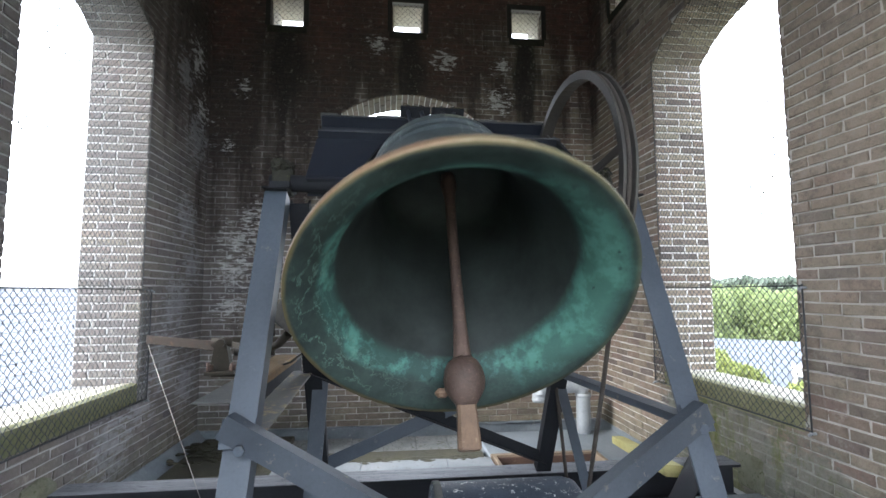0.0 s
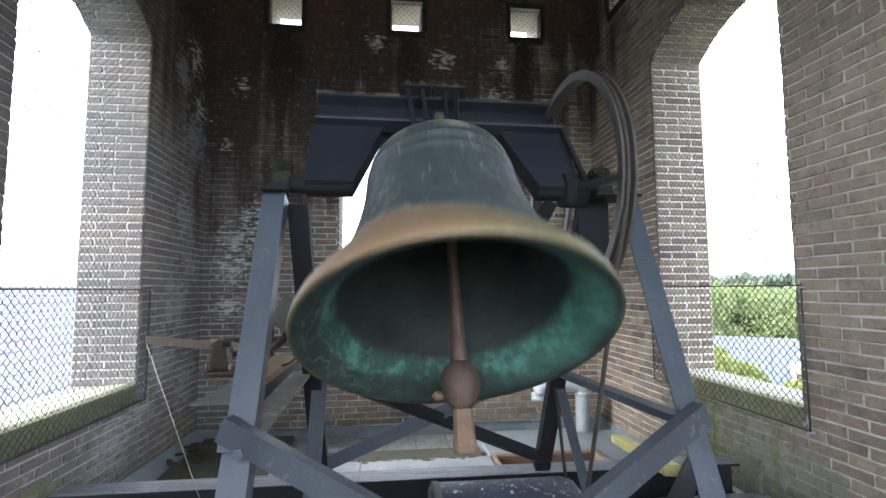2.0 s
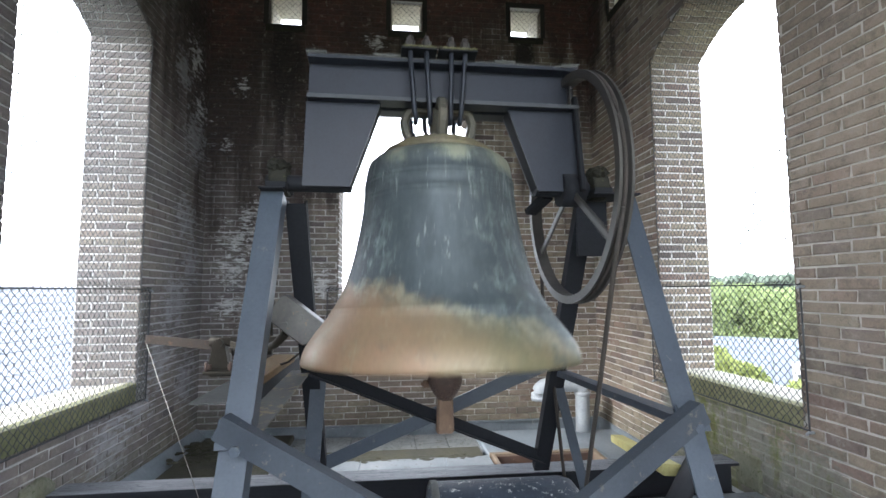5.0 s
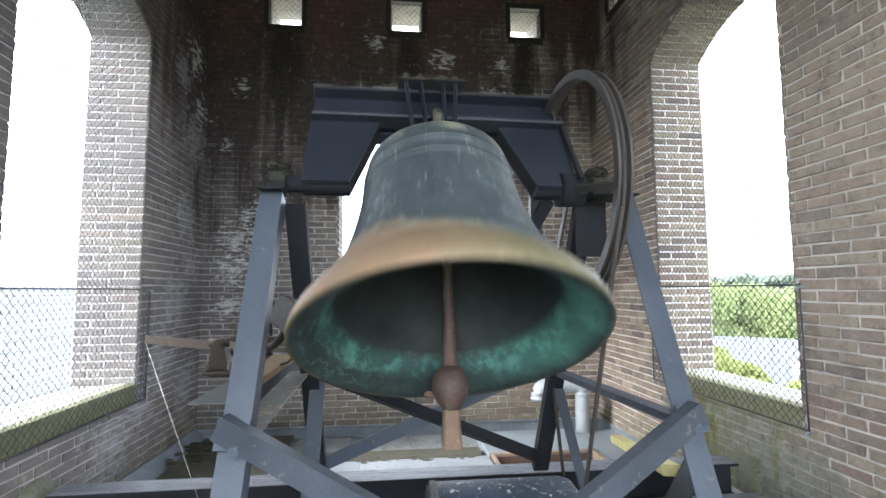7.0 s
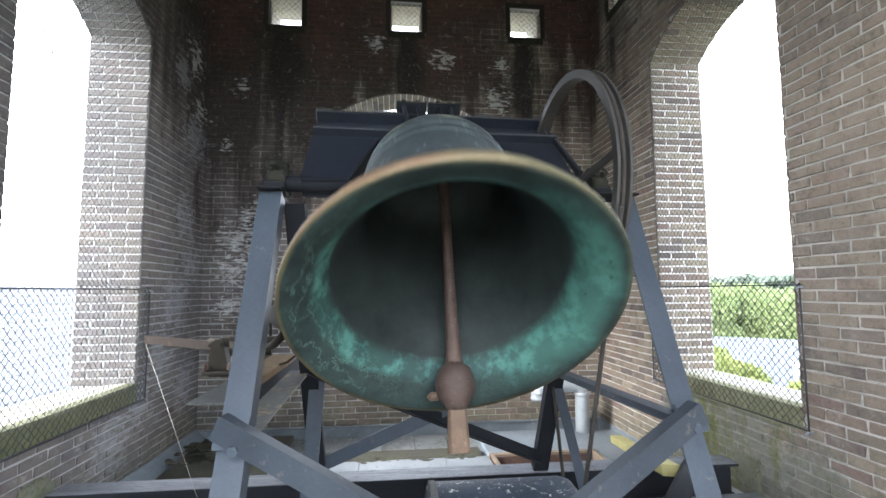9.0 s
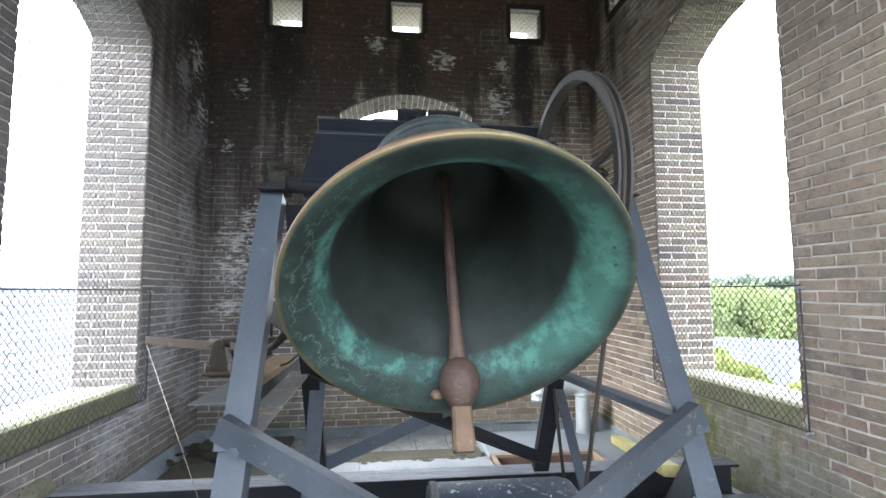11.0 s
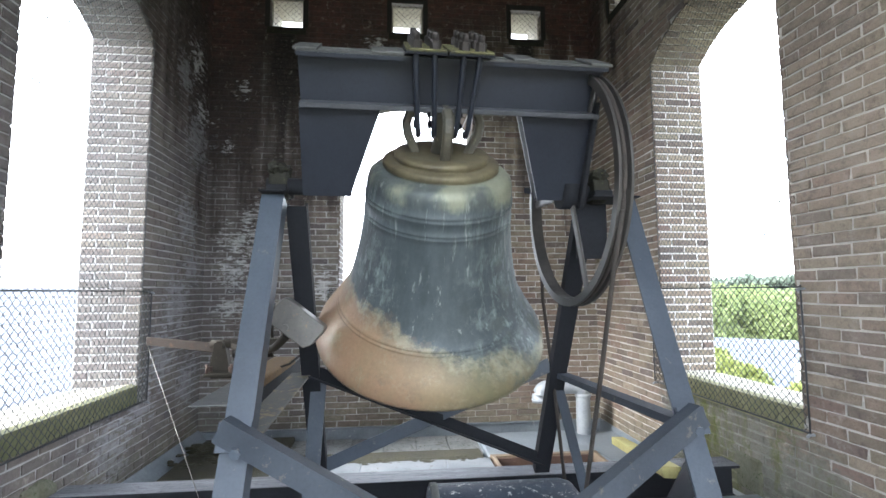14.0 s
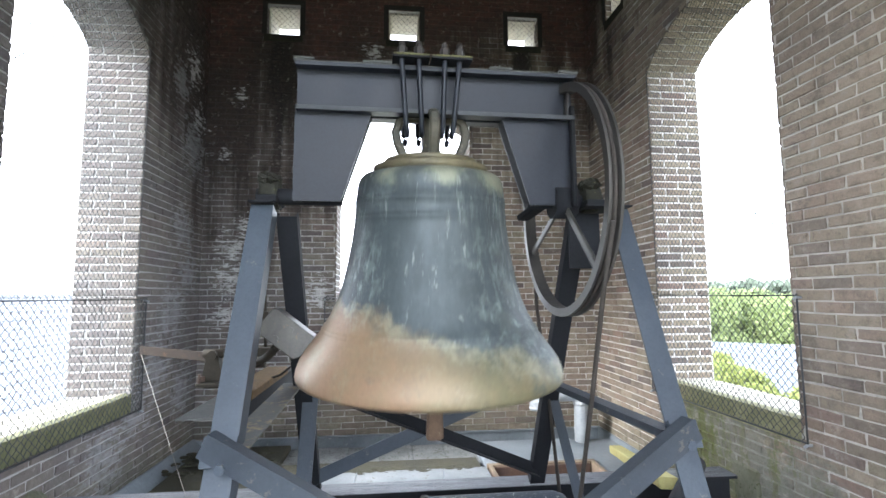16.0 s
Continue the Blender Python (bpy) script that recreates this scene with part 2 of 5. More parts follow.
M_MOSS = surface("mossy_silt", (0.022, 0.022, 0.014), (0.055, 0.052, 0.032), (0.03, 0.038, 0.012), 5, 50, 0.85, 0.0, 0.58, 0.7, 0.012)
M_SILL = surface("sandstone_sill", (0.27, 0.26, 0.21), (0.38, 0.37, 0.3), (0.2, 0.21, 0.13), 3, 80, 0.85, 0.0, 0.66, 0.5, 0.004)
M_SILLM = surface("mossy_stone_edge", (0.1, 0.11, 0.05), (0.2, 0.2, 0.11), (0.3, 0.29, 0.2), 6, 60, 0.9, 0.0, 0.66, 0.7, 0.008)
M_RUST = surface("rusty_iron", (0.07, 0.046, 0.038), (0.13, 0.086, 0.068), (0.2, 0.135, 0.1), 11, 90, 0.5, 0.25, 0.58, 0.8, 0.007, "local")
M_YELLOW = surface("yellow_timber", (0.3, 0.27, 0.1), (0.44, 0.41, 0.18), (0.2, 0.18, 0.11), 4, 60, 0.75, 0.0, 0.62, 0.3, 0.002)
M_BROWN = surface("brown_board", (0.055, 0.032, 0.024), (0.1, 0.06, 0.043), (0.16, 0.11, 0.08), 4, 60, 0.8, 0.0, 0.62, 0.3, 0.002)
M_NUT = surface("weathered_nut", (0.022, 0.019, 0.018), (0.05, 0.043, 0.04), (0.085, 0.06, 0.045), 12, 90, 0.7, 0.2, 0.64, 0.3, 0.002, "local")
M_WIRE = surface("fence_wire", (0.04, 0.045, 0.05), (0.075, 0.08, 0.085), (0.2, 0.2, 0.2), 5, 90, 0.5, 0.4, 0.72, 0.1, 0.001)
M_ROPE = surface("tarred_rope", (0.03, 0.026, 0.023), (0.06, 0.05, 0.043), (0.1, 0.08, 0.065), 8, 120, 0.9, 0.0, 0.66, 0.6, 0.004)
M_CORD = surface("pale_cord", (0.22, 0.21, 0.19), (0.32, 0.31, 0.28), (0.4, 0.38, 0.33), 8, 120, 0.9, 0.0, 0.66, 0.3, 0.002)
M_LICHEN = surface("lichened_steel", (0.06, 0.063, 0.063), (0.13, 0.132, 0.125), (0.2, 0.2, 0.16), 7, 90, 0.8, 0.0, 0.6, 0.35, 0.003, "local")
M_CLAMP = surface("yellowed_plate", (0.085, 0.08, 0.042), (0.18, 0.175, 0.08), (0.05, 0.042, 0.034), 9, 90, 0.85, 0.0, 0.53, 0.4, 0.003, "local")
M_CROWN = surface("weathered_crown", (0.045, 0.045, 0.038), (0.11, 0.1, 0.072), (0.2, 0.185, 0.13), 8, 70, 0.65, 0.1, 0.6, 0.3, 0.003, "local")
M_WORN = surface("worn_beam_top", (0.05, 0.056, 0.066), (0.2, 0.212, 0.23), (0.03, 0.032, 0.04), 3, 60, 0.6, 0.0, 0.54, 0.3, 0.002, (0.8, 9, 9))
M_MOSSW = surface("mossy_mortar", (0.085, 0.09, 0.05), (0.17, 0.17, 0.13), (0.05, 0.065, 0.018), 7, 60, 0.95, 0.0, 0.56, 0.7, 0.008)
M_SLABW = surface("whitish_sheet", (0.105, 0.122, 0.138), (0.225, 0.243, 0.258), (0.085, 0.085, 0.07), 3.2, 50, 0.55, 0.0, 0.59, 0.35, 0.004)
M_WOODP = surface("pale_timber", (0.13, 0.095, 0.065), (0.23, 0.18, 0.13), (0.15, 0.11, 0.075), 6, 70, 0.8, 0.0, 0.64, 0.4, 0.003)
M_YWOOD = surface("yellowed_timber", (0.1, 0.064, 0.032), (0.19, 0.125, 0.062), (0.07, 0.06, 0.045), 7, 70, 0.85, 0.0, 0.58, 0.5, 0.004)
M_RUSTO = surface("orange_rust", (0.11, 0.07, 0.046), (0.2, 0.132, 0.087), (0.3, 0.22, 0.15), 12, 90, 0.75, 0.1, 0.6, 0.5, 0.004, "local")
M_RUSTD = surface("dark_rust", (0.022, 0.02, 0.016), (0.046, 0.04, 0.031), (0.1, 0.08, 0.05), 7, 90, 0.7, 0.2, 0.64, 0.4, 0.003)
M_RUSTL = surface("lever_rust", (0.012, 0.0095, 0.008), (0.025, 0.018, 0.014), (0.05, 0.028, 0.015), 4, 90, 0.9, 0.0, 0.58, 0.4, 0.003)
M_HAMMER = surface("scuffed_steel", (0.085, 0.083, 0.082), (0.145, 0.138, 0.125), (0.21, 0.155, 0.105), 9, 90, 0.55, 0.3, 0.6, 0.2, 0.002)
M_PANTILE = surface("pale_pantiles", (0.15, 0.165, 0.195), (0.23, 0.245, 0.275), (0.33, 0.34, 0.36), 1.3, 25, 0.45, 0.0, 0.66, 0.2, 0.004)
M_HOUSE = surface("white_render", (0.26, 0.26, 0.25), (0.34, 0.34, 0.33), (0.2, 0.2, 0.19), 1.0, 20, 0.8)
M_ROOF = surface("grey_sheet_roof", (0.055, 0.068, 0.088), (0.072, 0.086, 0.108), (0.1, 0.112, 0.132), 0.4, 6, 0.5)
M_GLASSD = surface("dark_window", (0.03, 0.035, 0.04), (0.06, 0.065, 0.07), (0.1, 0.1, 0.1), 2, 20, 0.1)
M_MOSSD = surface("grimy_iron", (0.02, 0.02, 0.017), (0.04, 0.04, 0.03), (0.09, 0.09, 0.045), 14, 70, 0.85, 0.0, 0.6, 0.6, 0.006)
M_REVEAL_LIT = surface("lit_reveal_lining", (0.5, 0.46, 0.38), (0.66, 0.62, 0.53), (0.4, 0.36, 0.28), 6, 60, 0.9, 0.0, 0.66, 0.4, 0.003)
M_RIM = surface("worn_wheel_rim", (0.035, 0.034, 0.034), (0.075, 0.07, 0.063), (0.12, 0.11, 0.095), 7, 90, 0.5, 0.2, 0.62, 0.2, 0.002, "local")
M_DRUM = surface("flaking_blue_paint", (0.022, 0.03, 0.043), (0.045, 0.056, 0.074), (0.4, 0.41, 0.39), 6, 90, 0.5, 0.0, 0.57, 0.4, 0.005)
M_TARP = surface("dark_ceiling_boards", (0.03, 0.027, 0.025), (0.06, 0.05, 0.042), (0.08, 0.06, 0.05), 3, 60, 0.9, 0.0, 0.7, 0.3, 0.004)
M_GRASS = surface("far_fields", (0.09, 0.1, 0.065), (0.13, 0.135, 0.095), (0.16, 0.16, 0.12), 0.02, 0.4, 0.95, 0.0, 0.62, 0.2, 0.05)
M_SLATE = surface("pale_slate", (0.06, 0.07, 0.085), (0.09, 0.1, 0.12), (0.12, 0.13, 0.15), 2.2, 40, 0.5, 0.0, 0.66, 0.3, 0.004)

M_SILLR = surface("weathered_sill_edge", (0.16, 0.165, 0.085), (0.27, 0.265, 0.16), (0.12, 0.13, 0.06), 6, 60, 0.9, 0.0, 0.6, 0.6, 0.006)
M_EDGE = surface("worn_lit_paint", (0.035, 0.039, 0.047), (0.075, 0.08, 0.088), (0.12, 0.12, 0.115), 6, 90, 0.7, 0.0, 0.6, 0.25, 0.003, "local")
M_KERB = surface("peeling_paint", (0.09, 0.1, 0.1), (0.2, 0.212, 0.215), (0.06, 0.06, 0.045), 7, 50, 0.8, 0.0, 0.54, 0.5, 0.006)
M_FRAME = surface("blackened_timber", (0.012, 0.012, 0.011), (0.03, 0.028, 0.024), (0.05, 0.05, 0.035), 6, 60, 0.9, 0.0, 0.62, 0.4, 0.003)
M_STEELH.node_tree.nodes["Principled BSDF"].inputs["Specular IOR Level"].default_value = 0.32
for m_dull in (M_DRUM, M_MOSSD, M_RUSTL, M_RUSTD, M_YWOOD, M_CLAMP, M_LICHEN):
    m_dull.node_tree.nodes["Principled BSDF"].inputs["Specular IOR Level"].default_value = 0.2


def bell_materials():
    m, nt, bsdf, tc, geo = base_mat("bronze_patina")
    pos = tc.outputs["Object"]
    sep = nt.nodes.new("ShaderNodeSeparateXYZ")
    nt.links.new(pos, sep.inputs[0])
    big = noised(nt, pos, 3.2, 6, 0.62)
    run = noised(nt, pos, 2.2, 6, 0.65, (6, 6, 1))
    fine = noised(nt, pos, 70, 5, 0.7)
    col = mixed(nt, ramp(nt, run, [(0.3, 0.0), (0.72, 1.0)]), (0.044, 0.058, 0.064), (0.08, 0.1, 0.107))
    # pale streaks of verdigris, thickest on the east flank
    streak = ramp(nt, noised(nt, pos, 3.1, 7, 0.75, (9, 9, 1.1)), [(0.54, 0.0), (0.66, 1.0)])
    right = ramp(nt, maths(nt, "ADD", maths(nt, "MULTIPLY", maths(nt, "ABSOLUTE", maths(nt, "ADD", sep.outputs["X"], 0.05)), 2.2), big), [(0.75, 0.03), (1.2, 0.75)])
    col = mixed(nt, maths(nt, "MULTIPLY", streak, right), col, (0.3, 0.36, 0.35))
    mot = noised(nt, pos, 13, 8, 0.75)
    col = mixed(nt, maths(nt, "MULTIPLY", ramp(nt, mot, [(0.5, 0.0), (0.62, 0.5)]), right), col, (0.25, 0.3, 0.29))
    col = mixed(nt, ramp(nt, noised(nt, pos, 22, 7, 0.7), [(0.54, 0.0), (0.68, 0.25)]), col, (0.13, 0.15, 0.15))
    drip = ramp(nt, noised(nt, pos, 5.0, 6, 0.7, (7, 7, 0.8)), [(0.6, 0.0), (0.66, 1.0)])
    col = mixed(nt, maths(nt, "MULTIPLY", drip, 0.45), col, (0.38, 0.42, 0.41))
    # tan and olive weathering on the sound bow, with a ragged pale edge
    ragged = noised(nt, pos, 5.0, 8, 0.72)
    lowz = maths(nt, "ADD", maths(nt, "MULTIPLY", sep.outputs["Z"], -3.2), maths(nt, "MULTIPLY", maths(nt, "SUBTRACT", ragged, 0.5), 0.9))
    lowz = maths(nt, "SUBTRACT", lowz, maths(nt, "MULTIPLY", sep.outputs["X"], 0.95))
    lowz = maths(nt, "SUBTRACT", lowz, 1.47)
    tan = ramp(nt, lowz, [(0.1, 0.0), (0.3, 0.7), (0.5, 0.92)])
    edge = ramp(nt, lowz, [(0.1, 0.0), (0.2, 0.55), (0.27, 0.55), (0.36, 0.0)])
    tint = mixed(nt, ramp(nt, maths(nt, "ADD", sep.outputs["X"], maths(nt, "MULTIPLY", big, 0.5)), [(-0.02, 0.0), (0.36, 1.0)]), (0.3, 0.185, 0.108), (0.17, 0.158, 0.086))
    tint = mixed(nt, ramp(nt, noised(nt, pos, 4.5, 6, 0.7), [(0.42, 0.0), (0.62, 0.6)]), tint, (0.26, 0.2, 0.108))
    col = mixed(nt, tan, col, tint)
    blot = ramp(nt, noised(nt, pos, 8.0, 8, 0.75), [(0.54, 0.0), (0.62, 0.5)])
    col = mixed(nt, maths(nt, "MULTIPLY", blot, tan), col, (0.3, 0.275, 0.185))
    col = mixed(nt, maths(nt, "MULTIPLY", edge, ramp(nt, mot, [(0.42, 0.0), (0.56, 1.0)])), col, (0.33, 0.32, 0.225))
    damp = ramp(nt, noised(nt, pos, 6.0, 7, 0.72), [(0.53, 0.0), (0.6, 0.75)])
    col = mixed(nt, maths(nt, "MULTIPLY", damp, ramp(nt, sep.outputs["X"], [(0.15, 0.0), (0.32, 1.0)])), col, (0.085, 0.1, 0.085))
    # cream lichen in large pale blotches on the shoulder, olive cap
    sh = maths(nt, "ADD", maths(nt, "MULTIPLY", sep.outputs["Z"], 6.0), maths(nt, "MULTIPLY", maths(nt, "SUBTRACT", ragged, 0.5), 2.0))
    cream = maths(nt, "MULTIPLY", ramp(nt, sh, [(0.02, 0.0), (0.4, 0.75)]), ramp(nt, noised(nt, pos, 5.2, 6, 0.6, (1.2, 1.2, 0.5)), [(0.42, 0.15), (0.56, 1.0)]))
    col = mixed(nt, cream, col, (0.31, 0.32, 0.225))
    cap = ramp(nt, sep.outputs["Z"], [(0.1035, 0.0), (0.106, 0.9)])
    col = mixed(nt, cap, col, mixed(nt, ramp(nt, ragged, [(0.35, 0.0), (0.65, 1.0)]), (0.075, 0.063, 0.036), (0.19, 0.158, 0.088)))
    col = mixed(nt, 0.3, col, mixed(nt, ramp(nt, fine, [(0.3, 0.4), (0.7, 1.0)]), (0.02, 0.02, 0.02), col))
    col = mixed(nt, ramp(nt, mot, [(0.3, 0.3), (0.46, 0.0)]), col, (0.04, 0.048, 0.05))
    nt.links.new(col, bsdf.inputs["Base Color"])
    bsdf.inputs["Metallic"].default_value = 0.2
    nt.links.new(ramp(nt, big, [(0.3, 0.42), (0.7, 0.66)]), bsdf.inputs["Roughness"])
    bumped(nt, bsdf, mixed(nt, 0.5, fine, mot), 0.3, 0.004)
    outer = m
    m, nt, bsdf, tc, geo = base_mat("bell_inside_verdigris")
    pos = tc.outputs["Object"]
    sep = nt.nodes.new("ShaderNodeSeparateXYZ")
    nt.links.new(pos, sep.inputs[0])
    big = noised(nt, pos, 4.5, 7, 0.65)
    fine = noised(nt, pos, 60, 5, 0.7)
    rad = nt.nodes.new("ShaderNodeVectorMath")
    rad.operation = "LENGTH"
    flat = nt.nodes.new("ShaderNodeVectorMath")
    flat.operation = "MULTIPLY"
    flat.inputs[1].default_value = (1, 1, 0)
    nt.links.new(pos, flat.inputs[0])
    nt.links.new(flat.outputs["Vector"], rad.inputs[0])
    r = rad.outputs["Value"]
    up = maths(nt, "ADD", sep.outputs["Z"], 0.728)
    # even, very dark tone over the whole inside
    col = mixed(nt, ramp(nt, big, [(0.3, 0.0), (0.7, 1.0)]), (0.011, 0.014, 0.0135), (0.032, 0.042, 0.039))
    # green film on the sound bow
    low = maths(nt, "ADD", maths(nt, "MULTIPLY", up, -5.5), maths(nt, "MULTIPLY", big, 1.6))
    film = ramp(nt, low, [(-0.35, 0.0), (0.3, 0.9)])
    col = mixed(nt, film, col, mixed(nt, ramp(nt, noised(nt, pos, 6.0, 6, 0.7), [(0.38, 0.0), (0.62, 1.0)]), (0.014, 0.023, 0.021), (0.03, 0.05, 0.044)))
    # a bright band along the step, broken into pale cells, widest on the east side
    east = ramp(nt, sep.outputs["X"], [(0.1, 0.0), (0.45, 1.0)])
    west = ramp(nt, maths(nt, "MULTIPLY", sep.outputs["X"], -1.0), [(0.15, 0.0), (0.45, 1.0)])
    shift = maths(nt, "ADD", up, maths(nt, "MULTIPLY", maths(nt, "SUBTRACT", big, 0.5), 0.05))
    shift = maths(nt, "ADD", shift, maths(nt, "MULTIPLY", east, 0.012))
    band = ramp(nt, shift, [(0.05, 0.0), (0.075, 1.0), (0.115, 1.0), (0.15, 0.0)])
    wide = ramp(nt, shift, [(0.015, 0.0), (0.05, 1.0), (0.13, 1.0), (0.17, 0.0)])
    band = mixed(nt, east, band, wide)
    col = mixed(nt, maths(nt, "MULTIPLY", band, 0.6), col, (0.036, 0.09, 0.079))
    bright = ramp(nt, noised(nt, pos, 8.0, 7, 0.7), [(0.47, 0.0), (0.58, 1.0)])
    col = mixed(nt, maths(nt, "MULTIPLY", maths(nt, "MULTIPLY", bright, band), 0.7), col, (0.092, 0.24, 0.2))
    col = mixed(nt, maths(nt, "MULTIPLY", maths(nt, "MULTIPLY", east, band), 0.4), col, (0.085, 0.225, 0.175))
    # scratchy pale veins on the west side of the lip
    vein = noised(nt, pos, 9.0, 7, 0.65, (1, 1, 2.0))
    vein = ramp(nt, maths(nt, "ABSOLUTE", maths(nt, "SUBTRACT", vein, 0.5)), [(0.0, 1.0), (0.016, 0.0)])
    lip = ramp(nt, up, [(0.0, 0.0), (0.02, 1.0), (0.08, 1.0), (0.12, 0.0)])
    col = mixed(nt, maths(nt, "MULTIPLY", maths(nt, "MULTIPLY", vein, lip), maths(nt, "ADD", maths(nt, "MULTIPLY", west, 0.5), 0.06)), col, (0.16, 0.27, 0.22))
    # struck spot below the clapper, and dark chips
    chip = ramp(nt, noised(nt, pos, 12.0, 5, 0.6), [(0.66, 0.0), (0.69, 1.0)])
    col = mixed(nt, maths(nt, "MULTIPLY", chip, film), col, (0.012, 0.028, 0.024))
    # ochre rim, worn most on the west side
    rim = ramp(nt, maths(nt, "ADD", r, maths(nt, "MULTIPLY", maths(nt, "SUBTRACT", big, 0.5), 0.03)), [(0.535, 0.0), (0.545, 0.85)])
    col = mixed(nt, maths(nt, "MULTIPLY", rim, maths(nt, "SUBTRACT", 1.0, maths(nt, "MULTIPLY", east, 0.7))), col, (0.125, 0.1, 0.045))
    nt.links.new(col, bsdf.inputs["Base Color"])
    bsdf.inputs["Roughness"].default_value = 0.62
    bsdf.inputs["Specular IOR Level"].default_value = 0.3
    bumped(nt, bsdf, mixed(nt, 0.5, fine, big), 0.3, 0.004)
    return outer, m


M_BELL, M_BELLIN = bell_materials()


def foliage(name, dark, light):
    m, nt, bsdf, tc, geo = base_mat(name)
    n = noised(nt, geo.outputs["Position"], 0.25, 4, 0.6)
    col = mixed(nt, geo.outputs["Random Per Island"], dark, light)
    col = mixed(nt, ramp(nt, n, [(0.35, 0.0), (0.65, 0.6)]), col, light)
    nt.links.new(col, bsdf.inputs["Base Color"])
    bsdf.inputs["Roughness"].default_value = 0.7
    # light also passes through the leaves
    tl = nt.nodes.new("ShaderNodeBsdfTranslucent")
    mx = nt.nodes.new("ShaderNodeMixShader")
    mx.inputs[0].default_value = 0.5
    nt.links.new(col, tl.inputs["Color"])
    nt.links.new(bsdf.outputs[0], mx.inputs[1])
    nt.links.new(tl.outputs[0], mx.inputs[2])
    nt.links.new(mx.outputs[0], nt.nodes["Material Output"].inputs["Surface"])
    return m


# tree and far-wood leaf tones are paled to hold the haze
M_LEAF = foliage("leaves", (0.15, 0.2, 0.1), (0.27, 0.33, 0.15))
M_LEAFB = foliage("bright_leaves", (0.27, 0.32, 0.1), (0.38, 0.44, 0.15))
M_LEAFM = foliage("bush_leaves", (0.15, 0.185, 0.06), (0.235, 0.27, 0.085))
M_LEAFD = foliage("far_leaves", (0.12, 0.155, 0.125), (0.18, 0.22, 0.175))
M_BARK = surface("bark", (0.06, 0.05, 0.04), (0.12, 0.1, 0.08), (0.15, 0.14, 0.12), 2, 30, 0.9)

# ---- building blocks ----
BASE = {}


def thing(name, at, label, category, group=""):
    ob = new(name)
    ob.location, ob.empty_display_size = at, 0.1
    BASE[ob] = Vector(at)
    return tagged(ob, label, category, group)


def part(name, bm, material, parent, label=""):
    """One mesh under a thing or a part; the bmesh is in world coordinates (or in the space of a moving thing)."""
    if parent in BASE:
        bmesh.ops.translate(bm, verts=bm.verts, vec=-BASE[parent])
    ob = mesh_of(name, bm, material)
    ob.parent = parent
    if parent in BASE:
        BASE[ob] = BASE[parent]
    return tagged(ob, label)


def mesh_of(name, bm, material, smooth=False):
    me = bpy.data.meshes.new(name)
    bmesh.ops.recalc_face_normals(bm, faces=bm.faces)
    bm.to_mesh(me)
    bm.free()
    for m in (material if isinstance(material, (list, tuple)) else [material]):
        me.materials.append(m)
    return new(name, me)


def solid(name, bm, material, label, category, group="", kind=""):
    """A thing that is one mesh: its origin goes to the middle of its base."""
    xs, ys, zs = zip(*[v.co for v in bm.verts])
    at = Vector(((min(xs) + max(xs)) / 2, (min(ys) + max(ys)) / 2, min(zs)))
    bmesh.ops.translate(bm, verts=bm.verts, vec=-at)
    ob = mesh_of(name, bm, material)
    ob.location = at
    BASE[ob] = at
    return tagged(ob, label, category, group, kind)


def sweep(bm, poly, p0, p1, up=(0, 0, 1), cap=True):
    """A section (a, b) swept from p0 to p1; b points along up, a to its side."""
    p0, p1, up = Vector(p0), Vector(p1), Vector(up)
    d = (p1 - p0).normalized()
    s = d.cross(up).normalized()
    u = s.cross(d)
    ring0 = [bm.verts.new(p0 + s * a + u * b) for a, b in poly]
    ring1 = [bm.verts.new(p1 + s * a + u * b) for a, b in poly]
    n = len(poly)
    for i in range(n):
        bm.faces.new((ring0[i], ring0[(i + 1) % n], ring1[(i + 1) % n], ring1[i]))
    if cap:
        bm.faces.new(ring0[::-1])
        bm.faces.new(ring1)
    return bm


def rect(w, h, c=0.0):
    a, b = w / 2, h / 2
    if not c:
        return [(-a, -b), (a, -b), (a, b), (-a, b)]
    return [(-a + c, -b), (a - c, -b), (a, -b + c), (a, b - c), (a - c, b), (-a + c, b), (-a, b - c), (-a, -b + c)]


def channel(w, h, t):
    """A U section: web of height h at a = 0, flanges of width w towards positive a."""
    b = h / 2
    return [(0, -b), (w, -b), (w, -b + t), (t, -b + t), (t, b - t), (w, b - t), (w, b), (0, b)]


def angle(w, h, t):
    return [(0, 0), (w, 0), (w, t), (t, t), (t, h), (0, h)]


def ibeam(w, h, t):
    a, b, k = w / 2, h / 2, t * 0.4
    return [(-a, -b), (a, -b), (a, -b + t), (k, -b + t), (k, b - t), (a, b - t), (a, b), (-a, b), (-a, b - t), (-k, b - t), (-k, -b + t), (-a, -b + t)]


def bar(p0, p1, w, h, up=(0, 0, 1), c=0.004):
    return sweep(bmesh.new(), rect(w, h, c), p0, p1, up)


def block(x0, y0, z0, x1, y1, z1, c=0.004):
    bm = bmesh.new()
    bmesh.ops.create_cube(bm, size=1, matrix=Matrix.Translation(((x0 + x1) / 2, (y0 + y1) / 2, (z0 + z1) / 2)) @ Matrix.Diagonal((x1 - x0, y1 - y0, z1 - z0, 1)))
    if c:
        bmesh.ops.bevel(bm, geom=bm.edges[:], offset=c, segments=1, affect="EDGES")
    return bm


